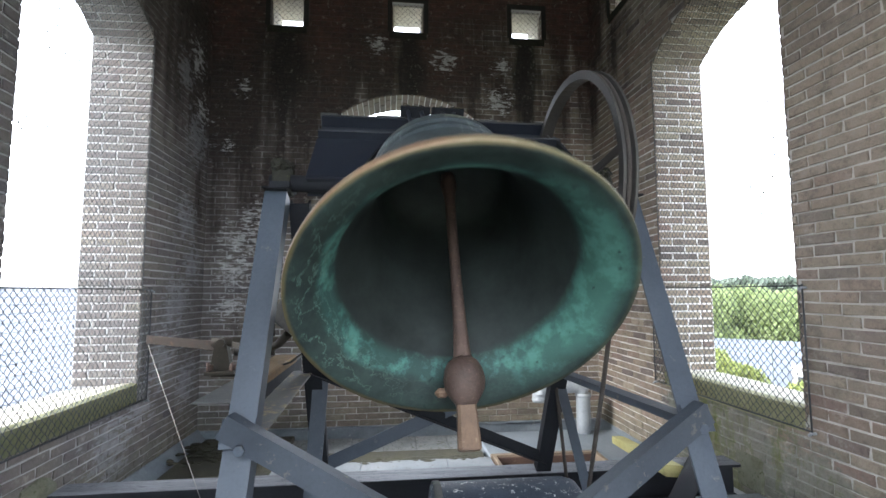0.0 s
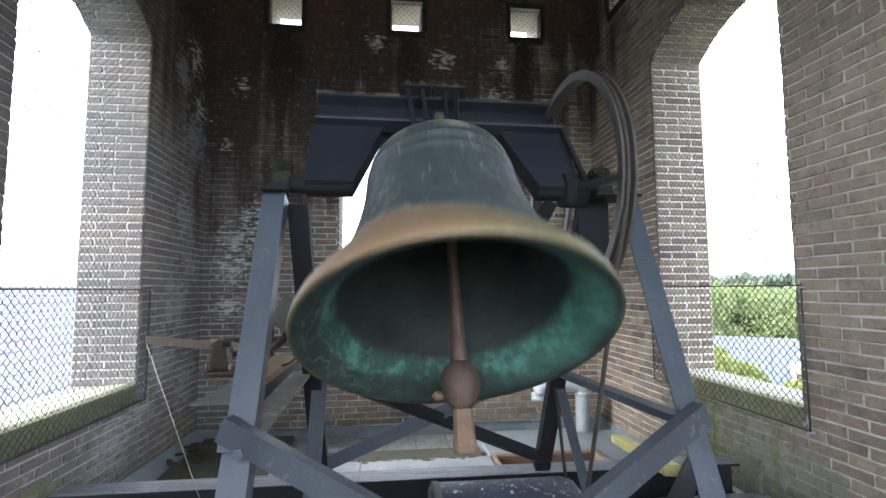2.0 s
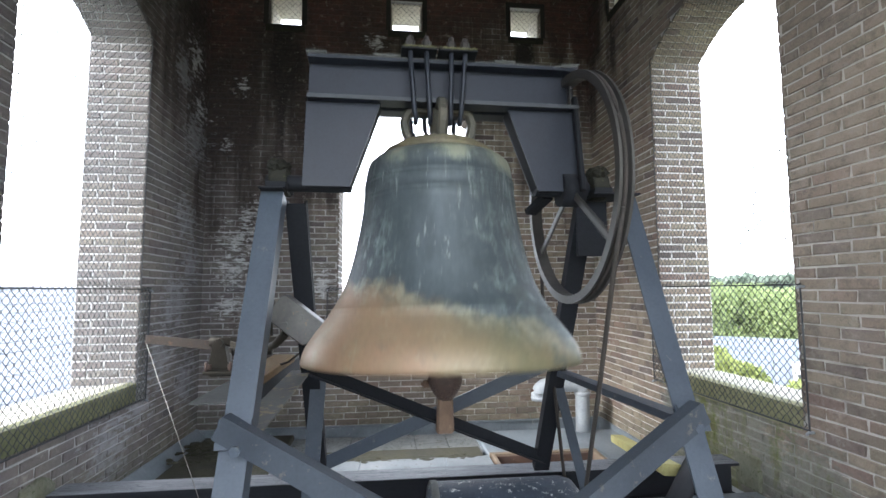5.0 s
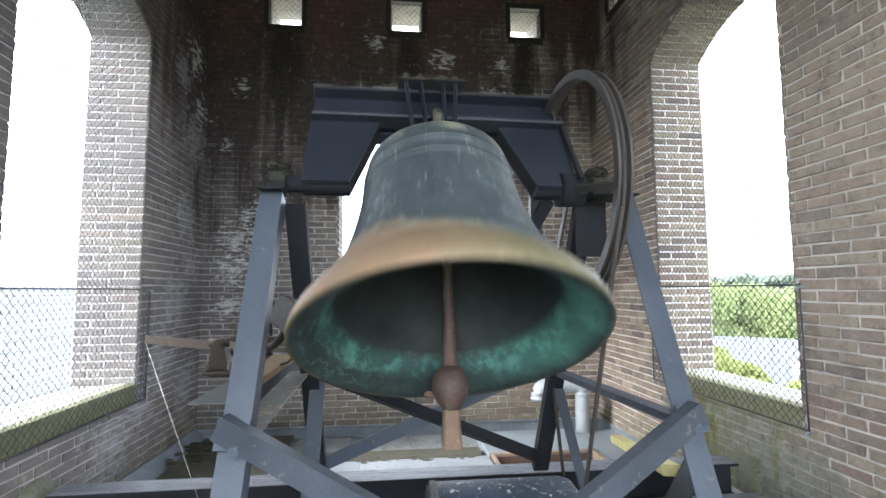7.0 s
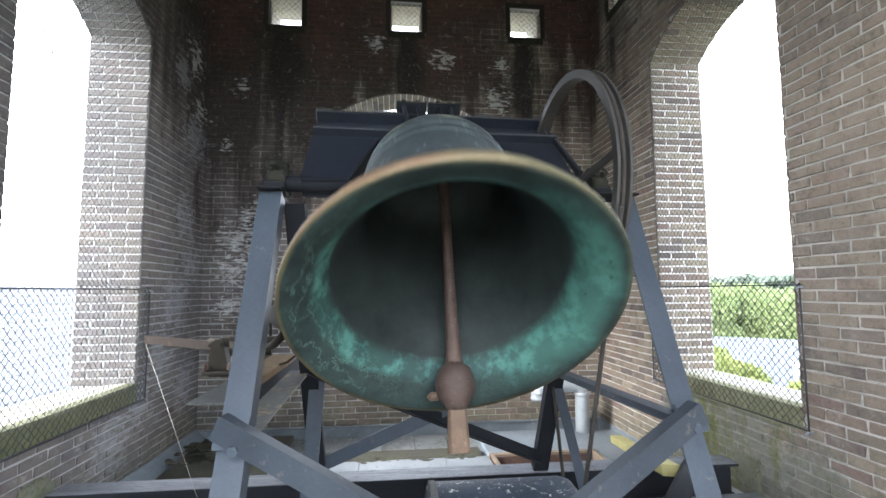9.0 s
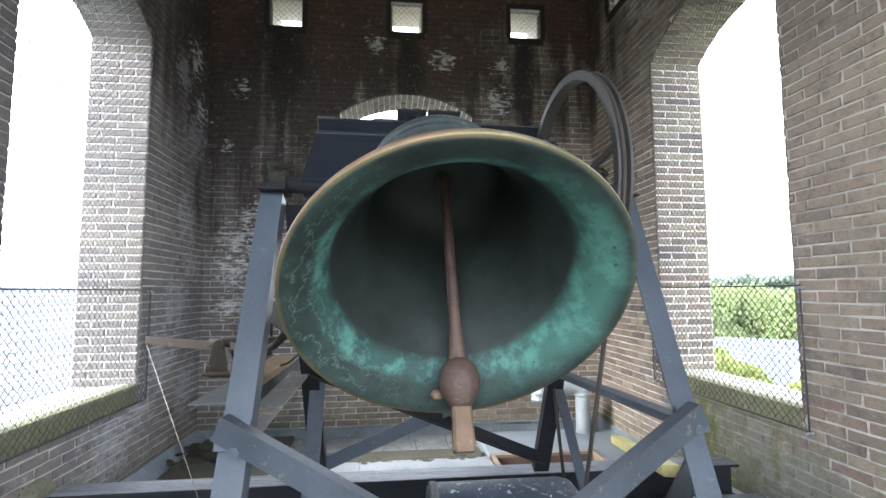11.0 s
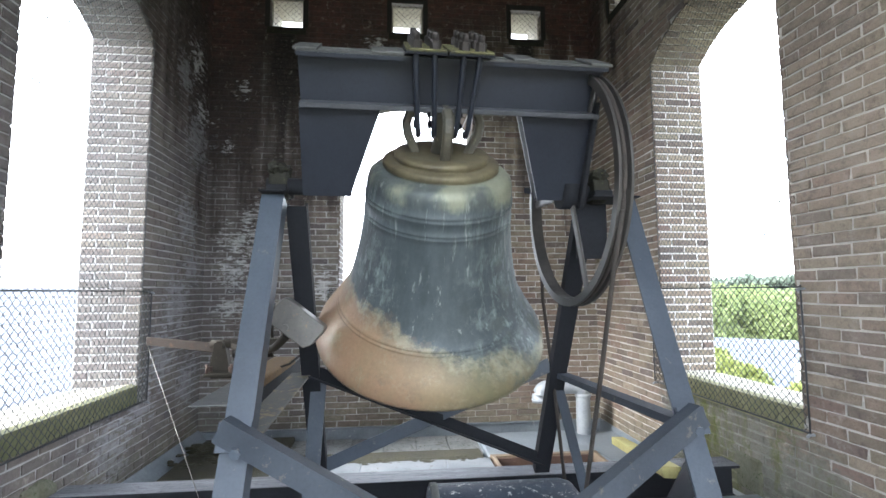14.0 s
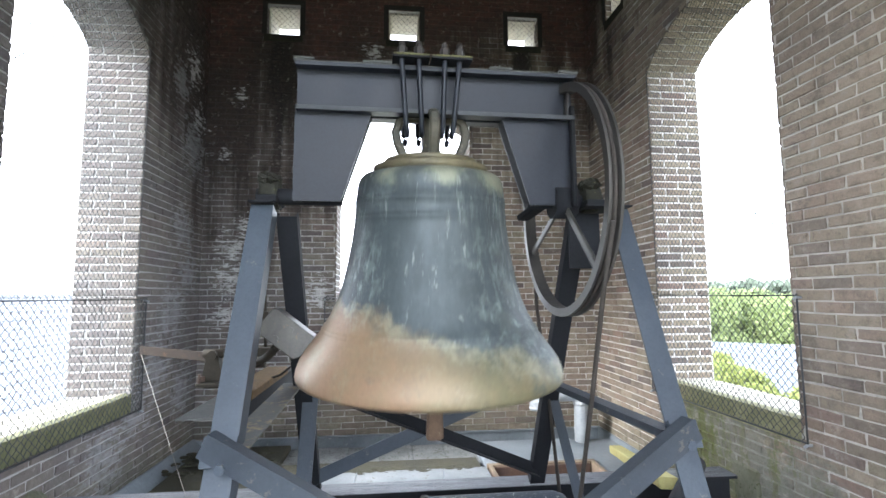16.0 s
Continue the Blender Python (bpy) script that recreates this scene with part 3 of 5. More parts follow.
def tube(points, r, n=8, bm=None, closed=False):
    """A round tube along points."""
    bm = bm or bmesh.new()
    pts = [Vector(p) for p in points]
    rings = []
    for i, p in enumerate(pts):
        if closed:
            d = pts[(i + 1) % len(pts)] - pts[i - 1]
        else:
            d = pts[min(i + 1, len(pts) - 1)] - pts[max(i - 1, 0)]
        d.normalize()
        ref = Vector((0, 0, 1)) if abs(d.z) < 0.95 else Vector((0, 1, 0))
        s = d.cross(ref).normalized()
        u = s.cross(d)
        rings.append([bm.verts.new(p + (s * math.cos(k * math.tau / n) + u * math.sin(k * math.tau / n)) * r) for k in range(n)])
    m = len(rings)
    for i in range(m if closed else m - 1):
        a, b = rings[i], rings[(i + 1) % m]
        for k in range(n):
            f = bm.faces.new((a[k], a[(k + 1) % n], b[(k + 1) % n], b[k]))
            f.smooth = True
    if not closed:
        bm.faces.new(rings[0][::-1])
        bm.faces.new(rings[-1])
    return bm


def lathe(profile, n=48, at=(0, 0, 0), axis="z", bm=None, slots=None):
    """A turned body from (radius, height) pairs; slots: a material index for each stretch."""
    bm = bm or bmesh.new()
    rings = []
    for r, h in profile:
        ring = []
        for k in range(n):
            a = math.tau * k / n
            v = (r * math.cos(a), r * math.sin(a), h) if axis == "z" else (h, r * math.cos(a), r * math.sin(a))
            ring.append(bm.verts.new(Vector(at) + Vector(v)))
        rings.append(ring)
    for i in range(len(rings) - 1):
        for k in range(n):
            f = bm.faces.new((rings[i][k], rings[i][(k + 1) % n], rings[i + 1][(k + 1) % n], rings[i + 1][k]))
            f.smooth = True
            if slots:
                f.material_index = slots[i]
    if profile[0][0] > 1e-4:
        bm.faces.new(rings[0][::-1])
    if profile[-1][0] > 1e-4:
        bm.faces.new(rings[-1])
    return bm


def strap(points, w, h, side):
    """A flat bar with softened edges, bent along points; w lies along side."""
    bm = bmesh.new()
    pts, side = [Vector(p) for p in points], Vector(side).normalized()
    rings = []
    for i, p in enumerate(pts):
        d = (pts[min(i + 1, len(pts) - 1)] - pts[max(i - 1, 0)]).normalized()
        n = d.cross(side).normalized()
        rings.append([bm.verts.new(p + side * a + n * b) for a, b in rect(w, h, 0.009)])
    for r0, r1 in zip(rings, rings[1:]):
        for k in range(8):
            bm.faces.new((r0[k], r0[(k + 1) % 8], r1[(k + 1) % 8], r1[k]))
    bm.faces.new(rings[0][::-1])
    bm.faces.new(rings[-1])
    return bm


def hexagon(at, normal, r, h):
    at, normal = Vector(at), Vector(normal).normalized()
    ref = (0, 0, 1) if abs(normal.z) < 0.9 else (0, 1, 0)
    return sweep(bmesh.new(), [(r * math.cos(k * math.tau / 6), r * math.sin(k * math.tau / 6)) for k in range(6)], at, at + normal * h, ref)


# ---- the tower's walls ----
COURSE, STRETCH, JOINT, PROUD = 0.06, 0.22, 0.011, 0.007
ROOM_X, ROOM_Y, WALL, TOP, FLOOR = 4.05, -5.75, 0.44, 5.2, -0.35
rng = random.Random(7)


class Opening:
    """An opening in a wall, with a segmental arch if it has a rise."""

    def __init__(self, u0, u1, z0, spring, rise=0.0):
        self.u0, self.u1, self.z0, self.spring, self.rise = u0, u1, z0, spring, rise
        half = (u1 - u0) / 2
        self.radius = (half * half + rise * rise) / (2 * rise) if rise else 0
        self.mid = (u0 + u1) / 2

    def head(self, u):
        if not self.rise:
            return self.spring
        x = u - self.mid
        return self.spring + self.rise - self.radius + math.sqrt(max(self.radius ** 2 - x * x, 0))

    def span(self, z):
        """The stretch of the wall that is open at height z, or None."""
        if z <= self.z0 or z >= self.spring + self.rise:
            return None
        if z <= self.spring or not self.rise:
            return self.u0, self.u1
        h = z - (self.spring + self.rise - self.radius)
        x = math.sqrt(max(self.radius ** 2 - h * h, 0))
        return self.mid - x, self.mid + x

    def breaks(self):
        n = 16 if self.rise else 1
        return [self.u0 + (self.u1 - self.u0) * i / n for i in range(n + 1)]


def brick_box(bm, place, u0, u1, z0, z1, n0, n1, chamfer=0.003):
    """A brick whose worn face is n1; place maps (u, n, z) to the world."""
    c = chamfer
    a = [bm.verts.new(place(u, n0, z)) for u, z in ((u0, z0), (u1, z0), (u1, z1), (u0, z1))]
    b = [bm.verts.new(place(u, n1 - c, z)) for u, z in ((u0, z0), (u1, z0), (u1, z1), (u0, z1))]
    t = [bm.verts.new(place(u, n1, z)) for u, z in ((u0 + c, z0 + c), (u1 - c, z0 + c), (u1 - c, z1 - c), (u0 + c, z1 - c))]
    for q in b + t:
        q.co += Vector((rng.uniform(-1, 1), rng.uniform(-1, 1), rng.uniform(-1, 1))) * 0.0013
    for i in range(4):
        j = (i + 1) % 4
        bm.faces.new((a[i], a[j], b[j], b[i]))
        bm.faces.new((b[i], b[j], t[j], t[i]))
    bm.faces.new(t)


def wall_core(name, place, width, openings, label):
    """Mortar body with openings right through it. place maps (u, n, z); n = 0 is the inner face, n = -WALL the outer one."""
    bm = bmesh.new()
    us = sorted({0.0, width, *(round(b, 5) for o in openings for b in o.breaks())})

    def quad(*pts, slot=0):
        bm.faces.new([bm.verts.new(place(*p)) for p in pts]).material_index = slot

    for a, b in zip(us, us[1:]):
        mid = (a + b) / 2
        holes = sorted([o for o in openings if o.u0 < mid < o.u1], key=lambda o: o.z0)
        lo = (FLOOR, FLOOR)
        for o in holes + [None]:
            hi = (o.z0, o.z0) if o else (TOP, TOP)
            for n in (0, -WALL):
                quad((a, n, lo[0]), (b, n, lo[1]), (b, n, hi[1]), (a, n, hi[0]))
            if o:
                quad((a, 0, o.z0), (b, 0, o.z0), (b, -WALL, o.z0), (a, -WALL, o.z0), slot=1)
                lo = (o.head(a), o.head(b))
                quad((a, 0, lo[0]), (b, 0, lo[1]), (b, -WALL, lo[1]), (a, -WALL, lo[0]), slot=1)
    for o in openings:
        for u in (o.u0, o.u1):
            quad((u, 0, o.z0), (u, 0, o.spring), (u, -WALL, o.spring), (u, -WALL, o.z0), slot=1)
    ob = mesh_of(name, bm, [M_MORTAR, M_MORTAR_LIT])
    return tagged(ob, label, "wall", "", "structure")


def turned(place):
    """The pose matrix (columns u, n, z) of a wall's frame."""
    o = Vector(place(0, 0, 0))
    cols = [Vector(place(*e)) - o for e in ((1, 0, 0), (0, 1, 0), (0, 0, 1))]
    return Matrix((cols[0], cols[1], cols[2])).transposed().to_4x4()


BRICK_MESHES = []


def brick_mesh(k):
    while len(BRICK_MESHES) <= k:
        bm = bmesh.new()
        L, h = STRETCH - JOINT - rng.uniform(0, 0.004), COURSE - JOINT + rng.uniform(-0.001, 0.002)
        brick_box(bm, lambda u, n, z: (u, n, z), -L / 2, L / 2, -h / 2, h / 2, -0.01, PROUD, rng.uniform(0.0025, 0.005))
        for v in bm.verts:
            v.co += Vector((rng.uniform(-1, 1), 0, rng.uniform(-1, 1))) * 0.0038
        me = bpy.data.meshes.new("brick")
        bm.to_mesh(me)
        bm.free()
        me.materials.append(M_BRICK1)
        BRICK_MESHES.append(me)
    return BRICK_MESHES[k]


def lay_bricks(wall, place, width, openings, near, arch=0.0, zmin=FLOOR):
    """Courses in running bond; near(u, z) picks the bricks that are parts of their own."""
    rest = bmesh.new()
    singles = []
    turn = turned(place)
    row = 0
    z = zmin
    while z + COURSE <= TOP:
        zc = z + COURSE / 2
        gaps = []
        for o in openings:
            for zz in (z + 0.006, zc, z + COURSE - 0.006):
                s = o.span(zz)
                if s:
                    gaps.append(s)
        u = -0.5 * (row % 2) * STRETCH + rng.uniform(-0.035, 0.0)
        while u < width:
            a, b = max(u, 0) + JOINT / 2, min(u + STRETCH, width) - JOINT / 2
            pieces = [(a, b)]
            for g0, g1 in gaps:
                pieces = [q for p0, p1 in pieces for q in ((p0, min(p1, g0)), (max(p0, g1), p1)) if q[1] - q[0] > 0.02]
            for p0, p1 in pieces:
                full = p1 - p0 > STRETCH - JOINT - 0.002
                jit = rng.uniform(-0.002, 0.002)
                if full and near((p0 + p1) / 2, zc):
                    singles.append(((p0 + p1) / 2, zc, jit))
                else:
                    tilt = rng.uniform(-0.0015, 0.0015)
                    brick_box(rest, lambda q, n, w: place(q, n, w + tilt * (q - p0) / 0.2), p0, p1, z + JOINT / 2 + rng.uniform(-.001, .001), z + COURSE - JOINT / 2 + rng.uniform(-.001, .001), -0.01, PROUD + jit, rng.uniform(0.0025, 0.005))
            u += STRETCH
        z += COURSE
        row += 1
    for k, (u, zc, jit) in enumerate(singles):
        ob = new("brick", brick_mesh(k % 14))
        ob.matrix_basis = Matrix.Translation(place(u, jit, zc)) @ turn
        ob.parent = wall
    worn = random.Random(len(rest.verts))
    for v in rest.verts:
        v.co += Vector((worn.uniform(-1, 1) * abs(turn[0][0]), worn.uniform(-1, 1) * abs(turn[1][0]), worn.uniform(-1, 1))) * 0.0034
    ob = mesh_of("brickwork", rest, M_BRICK)
    ob.parent = wall
    tagged(ob, kind="stuff")


SIZED = {}


def sized_brick(length):
    """A loose weathered brick of a given length, centred, its worn face towards +y."""
    key = round(length, 3)
    if key not in SIZED:
        bm = bmesh.new()
        h = COURSE - 0.013
        brick_box(bm, lambda u, n, z: (u, n, z), -length / 2, length / 2, -h / 2, h / 2, -0.01, PROUD, 0.005)
        me = bpy.data.meshes.new("brick")
        bm.to_mesh(me)
        bm.free()
        me.materials.append(M_BRICKR1)
        SIZED[key] = me
    return SIZED[key]


def line_reveal(wall, place, o):
    """Bricks on both jambs and on the arch of an opening; those of the well-lit far jamb are parts of their own."""
    bm = bmesh.new()
    org = Vector(place(0, 0, 0))
    du, dn = Vector(place(1, 0, 0)) - org, Vector(place(0, 1, 0)) - org
    for u, sgn in ((o.u0, 1), (o.u1, -1)):
        row, z = 0, o.z0
        while z + COURSE <= o.spring + 0.001:
            cuts = [0, STRETCH, 2 * STRETCH] if row % 2 else [0, STRETCH / 2, STRETCH * 1.5, 2 * STRETCH]
            for a, b in zip(cuts, cuts[1:]):
                d0, d1 = -a - 0.007, -b + 0.007
                if a == 0:
                    d0 = 0.004
                if o.rise and sgn > 0 and wall.name != "wall_north":
                    ob = new("brick", sized_brick(d0 - d1))
                    turn = Matrix((dn, du, Vector((0, 0, 1)))).transposed().to_4x4()
                    ob.matrix_basis = Matrix.Translation(place(u + rng.uniform(-0.002, 0.002), (d0 + d1) / 2, z + COURSE / 2)) @ turn
                    ob.parent = wall
                else:
                    brick_box(bm, lambda q, n, w: place(u + sgn * n, q, w), d1, d0, z + 0.0065, z + COURSE - 0.0065, -0.01, PROUD + rng.uniform(-.002, .002), rng.uniform(0.003, 0.006))
            z += COURSE
            row += 1
    if o.rise:
        half = math.asin((o.u1 - o.u0) / 2 / o.radius)
        cz = o.spring + o.rise - o.radius
        n = int(2 * half * o.radius / COURSE)
        for i in range(n):
            t0, t1 = -half + 2 * half * i / n, -half + 2 * half * (i + 1) / n
            e = JOINT / 2 / o.radius
            cuts = [0, STRETCH, 2 * STRETCH] if i % 2 else [0, STRETCH / 2, STRETCH * 1.5, 2 * STRETCH]
            for a, b in zip(cuts, cuts[1:]):
                brick_box(bm, lambda q, m, w: place(o.mid + (o.radius - m) * math.sin(w), q, cz + (o.radius - m) * math.cos(w)), -b + JOINT / 2, -a - JOINT / 2 if a else 0.004, t0 + e, t1 - e, -0.01, PROUD + rng.uniform(-.002, .002), 0.0)
    ob = mesh_of("reveal_bricks", bm, M_BRICKR)
    ob.parent = wall
    tagged(ob, kind="stuff")


def place_back(u, n, z):
    return (u, -n, z)


def place_left(u, n, z):
    return (n, -u, z)


def place_right(u, n, z):
    return (ROOM_X - n, -u, z)


def place_front(u, n, z):
    return (u, ROOM_Y + n, z)


OP_BACK = Opening(1.32, 2.72, 0.58, 3.21, 0.225)
OP_LEFT = Opening(1.2, 2.525, 0.6, 3.3, 0.23)
OP_RIGHT = Opening(1.265, 2.6, 0.63, 3.27, 0.23)
OP_FRONT = Opening(0.55, 3.5, 0.3, 3.5, 0.5)
SMALL = [Opening(0.575, 0.915, 4.13, 4.47), Opening(1.845, 2.185, 4.13, 4.47), Opening(3.16, 3.5, 4.13, 4.47)]
SMALL_R = [Opening(0.55, 0.89, 4.13, 4.47)]


def build_walls():
    side = -ROOM_Y
    spec = (
        ("wall_north", place_back, ROOM_X, [OP_BACK] + SMALL, "soot-blackened brown brick wall with arched opening", lambda u, z: z < 0.62 and u > 0.9),
        ("wall_west", place_left, side, [OP_LEFT], "dark weathered brick wall with arched opening", lambda u, z: z < 0.6 and 0.3 < u < 2.6),
        ("wall_east", place_right, side, [OP_RIGHT] + SMALL_R, "brown brick wall with arched opening and pale joints", lambda u, z: 2.6 < u < 3.4 and 0.3 < z < 3.0),
    )
    for name, place, width, ops, label, near in spec:
        wall = wall_core(name, place, width, ops, label)
        lay_bricks(wall, place, width, ops, near)
        for o in ops:
            line_reveal(wall, place, o)
    # unseen wall behind the camera, its opening widened for more light
    wall_core("wall_south", place_front, ROOM_X, [OP_FRONT], "unseen brick wall, its opening widened to let in light")
    # corner posts close the outside
    floor = block(-0.44, ROOM_Y - 0.44, FLOOR - 0.3, ROOM_X + 0.44, 0.44, FLOOR, 0)
    tagged(mesh_of("floor", floor, M_SLAB), "stained grey concrete floor under the bell frame", "floor", "", "structure")
    bm = block(-0.44, ROOM_Y - 0.44, TOP, ROOM_X + 0.44, 0.44, TOP + 0.2, 0)
    tagged(mesh_of("ceiling", bm, M_TARP), "dark boarded ceiling", "ceiling", "", "structure")


# ---- the bell and all that swings with it: space of the pivot ----
PIVOT = (2.05, -3.0, 1.779)
LIP, LIPR = -0.728, 0.549


def bell():
    top = thing("church_bell", (0, 0, 0), "patinated bronze bell on a grey steel headstock, swinging", "bell")
    BASE.pop(top)
    top.location = PIVOT
    outer = [(0.549, 0.0), (0.552, 0.012), (0.548, 0.035), (0.535, 0.07), (0.512, 0.105), (0.482, 0.145), (0.452, 0.183), (0.4500, 0.188), (0.4505, 0.193), (0.444, 0.197), (0.4425, 0.202), (0.443, 0.207), (0.435, 0.212), (0.41, 0.255), (0.385, 0.31), (0.364, 0.38), (0.345, 0.46), (0.33, 0.54), (0.32, 0.61),
             (0.3175, 0.63), (0.3195, 0.633), (0.3195, 0.636), (0.3165, 0.639), (0.316, 0.647), (0.3185, 0.65), (0.3185, 0.653), (0.3155, 0.656), (0.3135, 0.7), (0.316, 0.703), (0.316, 0.706), (0.3125, 0.709), (0.312, 0.717), (0.3145, 0.72), (0.3145, 0.723), (0.311, 0.726), (0.307, 0.76), (0.303, 0.785), (0.296, 0.805), (0.28, 0.82), (0.258, 0.827), (0.238, 0.829), (0.235, 0.831), (0.238, 0.835), (0.2415, 0.838), (0.2415, 0.856), (0.237, 0.861), (0.203, 0.8645), (0.192, 0.8645), (0.1905, 0.867), (0.195, 0.871), (0.196, 0.886), (0.191, 0.891), (0.15, 0.893), (0.0, 0.894)]
    inner = [(0.0, 0.85), (0.15, 0.845), (0.24, 0.81), (0.27, 0.74), (0.282, 0.6), (0.3, 0.46), (0.33, 0.33), (0.37, 0.22), (0.405, 0.15), (0.425, 0.1), (0.455, 0.06), (0.5, 0.025), (0.53, 0.004), (0.549, 0.0)]
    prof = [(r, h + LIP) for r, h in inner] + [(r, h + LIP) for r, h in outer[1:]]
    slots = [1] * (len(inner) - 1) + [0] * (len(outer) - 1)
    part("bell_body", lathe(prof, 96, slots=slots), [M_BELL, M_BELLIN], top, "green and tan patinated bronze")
    crown = LIP + 0.89
    for a in range(4):
        t = math.tau * a / 4
        c, sn = math.cos(t), math.sin(t)
        pts = [(r * c, r * sn, crown + h) for r, h in ((0.105, -0.012), (0.122, 0.03), (0.142, 0.075), (0.15, 0.12), (0.135, 0.16), (0.1, 0.18), (0.05, 0.182), (0.01, 0.18))]
        part("crown_loop", strap(pts, 0.04, 0.036, (-sn, c, 0)), M_CROWN, top, "weathered bronze crown loop")
    part("crown_post", lathe([(0.0, crown - 0.01), (0.05, crown - 0.01), (0.038, crown + 0.06), (0.05, crown + 0.17), (0.04, crown + 0.19), (0.0, crown + 0.19)], 16), M_CROWN, top)
    # headstock: two channels side by side, tied by plates, on two hanging arms
    x0, x1, zt, zb = -0.55, 0.61, 0.533, 0.342
    for sg in (-1, 1):
        bm = bmesh.new()
        sweep(bm, [(sg * a, b) for a, b in channel(0.068, zt - zb, 0.014)], (x0, -sg * 0.016, (zt + zb) / 2), (x1, -sg * 0.016, (zt + zb) / 2))
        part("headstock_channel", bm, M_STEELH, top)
    # pale strips on the flanges: partly wear, partly light painted on
    for sg in (-1, 1):
        part("flange_lip", block(x0 + 0.001, min(sg * 0.0845, sg * 0.0875), zb - 0.001, x1 - 0.001, max(sg * 0.0845, sg * 0.0875), zb + 0.017, 0.001), M_EDGE, top, "worn flange edge, painted paler as if lit")
        part("flange_top", block(x0 + 0.001, min(sg * 0.032, sg * 0.084), zb + 0.0145, x1 - 0.001, max(sg * 0.032, sg * 0.084), zb + 0.0165, 0), M_EDGE, top, "worn flange top, painted paler as if lit")
        part("top_strip", block(x0, min(sg * 0.018, sg * 0.086), zt + 0.0005, x1, max(sg * 0.018, sg * 0.086), zt + 0.005, 0.001), M_LICHEN, top, "lichen-grey steel strip")
    for a, b in ((x0 - 0.008, x0 + 0.075), (-0.285, -0.168), (0.235, 0.33), (x1 - 0.075, x1 + 0.01)):
        part("cover_plate", block(a, -0.09, zt + 0.0055, b, 0.09, zt + 0.016, 0.002), M_LICHEN, top, "lichen-grey steel plate")
    for xa, xb, xc, xd in ((x0 - 0.006, -0.25, -0.564, -0.374), (0.3, 0.607, 0.424, 0.605)):
        q = [(xa, zb), (xb, zb), (xd, -0.02), (xc, -0.02)]
        for y in (-0.042, 0.042):
            bm = bmesh.new()
            f = [bm.verts.new((x, y - 0.005, z)) for x, z in q]
            g = [bm.verts.new((x, y + 0.005, z)) for x, z in q]
            bm.faces.new(f)
            bm.faces.new(g[::-1])
            for i in range(4):
                bm.faces.new((f[i], f[(i + 1) % 4], g[(i + 1) % 4], g[i]))
            part("arm_plate", bm, M_STEELH, top)
        for (ax, az), (bx, bz) in ((q[0], q[3]), (q[1], q[2]), (q[3], q[2])):
            sx = 0.004 if ax < (xa + xb) / 2 else -0.004
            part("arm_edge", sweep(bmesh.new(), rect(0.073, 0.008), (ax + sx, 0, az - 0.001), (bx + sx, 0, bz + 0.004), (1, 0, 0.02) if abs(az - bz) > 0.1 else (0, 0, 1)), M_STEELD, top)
    for xs in ((-0.71, -0.37), (0.42, 0.76)):
        part("shaft", lathe([(0.034, xs[0]), (0.034, xs[1])], 20, axis="x"), M_STEELD, top, "dark steel stub shaft")
    for xa, xb, rods in ((-0.165, -0.02, ((-0.129, -0.112), (-0.061, -0.049))), (-0.01, 0.152, ((0.044, 0.038), (0.103, 0.082)))):
        # thin dark sheet added below the clamp plate for its dark underside
        part("clamp_backing", block(xa - 0.002, -0.14, zt + 0.0165, xb + 0.002, 0.14, zt + 0.0255, 0.002), M_STEELD, top)
        part("clamp_plate", block(xa, -0.138, zt + 0.026, xb, 0.138, zt + 0.035, 0.003), M_CLAMP, top, "yellowed steel clamp plate")
        for xt, xl in rods:
            for y in (-0.113, 0.113):
                part("hanger_rod", tube([(xt, y, zt + 0.06), (xt, y, zt), (xl, y * 0.95, 0.29), (xl * 0.95, y * 0.88, 0.262), (xl * 0.95, y * 0.7, 0.25), (xl * 0.95, y * 0.55, 0.262)], 0.0105, 8), M_STEELH, top)
            for y in (-0.113, 0.0, 0.113):
                part("nut", hexagon((xt, y, zt + 0.0352), (0, 0, 1), 0.0205, 0.028), M_NUT, top, "grey weathered nut")
                part("bolt_end", lathe([(0.0125, 0), (0.012, 0.024), (0.008, 0.028)], 8, (xt, y, zt + 0.0612)), M_NUT, top)
    part("tie_bar", bar((0.6, -0.06, zb + 0.06), (0.6, -0.1, -0.03), 0.03, 0.02, (1, 0, 0)), M_STEELD, top)
    part("wheel_bracket", bar((0.5, 0.06, -0.015), (0.46, 0.19, -0.06), 0.06, 0.03), M_STEELD, top)
    # rope wheel
    wx, R = 0.555, 0.497
    rim = bmesh.new()
    n = 64
    sec = [(-0.028, 0.0), (-0.028, 0.035), (-0.018, 0.035), (-0.012, 0.012), (0.012, 0.012), (0.018, 0.035), (0.028, 0.035), (0.028, 0.0)]
    rings = []
    for k in range(n):
        a = math.tau * k / n
        rings.append([rim.verts.new((wx + 0.03 + u, (R - 0.03 + v) * math.cos(a), (R - 0.03 + v) * math.sin(a))) for u, v in sec])
    for k in range(n):
        for j in range(len(sec)):
            f = rim.faces.new((rings[k][j], rings[k][(j + 1) % len(sec)], rings[(k + 1) % n][(j + 1) % len(sec)], rings[(k + 1) % n][j]))
    wheel = part("rope_wheel", rim, M_RIM, top, "dark grooved steel rope wheel")
    for deg in (-28.6, 95, 219):
        a = radians(deg)
        c, s = math.cos(a), math.sin(a)
        part("spoke", bar((wx + 0.03, 0.05 * c, 0.05 * s), (wx + 0.03, (R - 0.03) * c, (R - 0.03) * s), 0.035, 0.012, (1, 0, 0)), M_RIM, wheel)
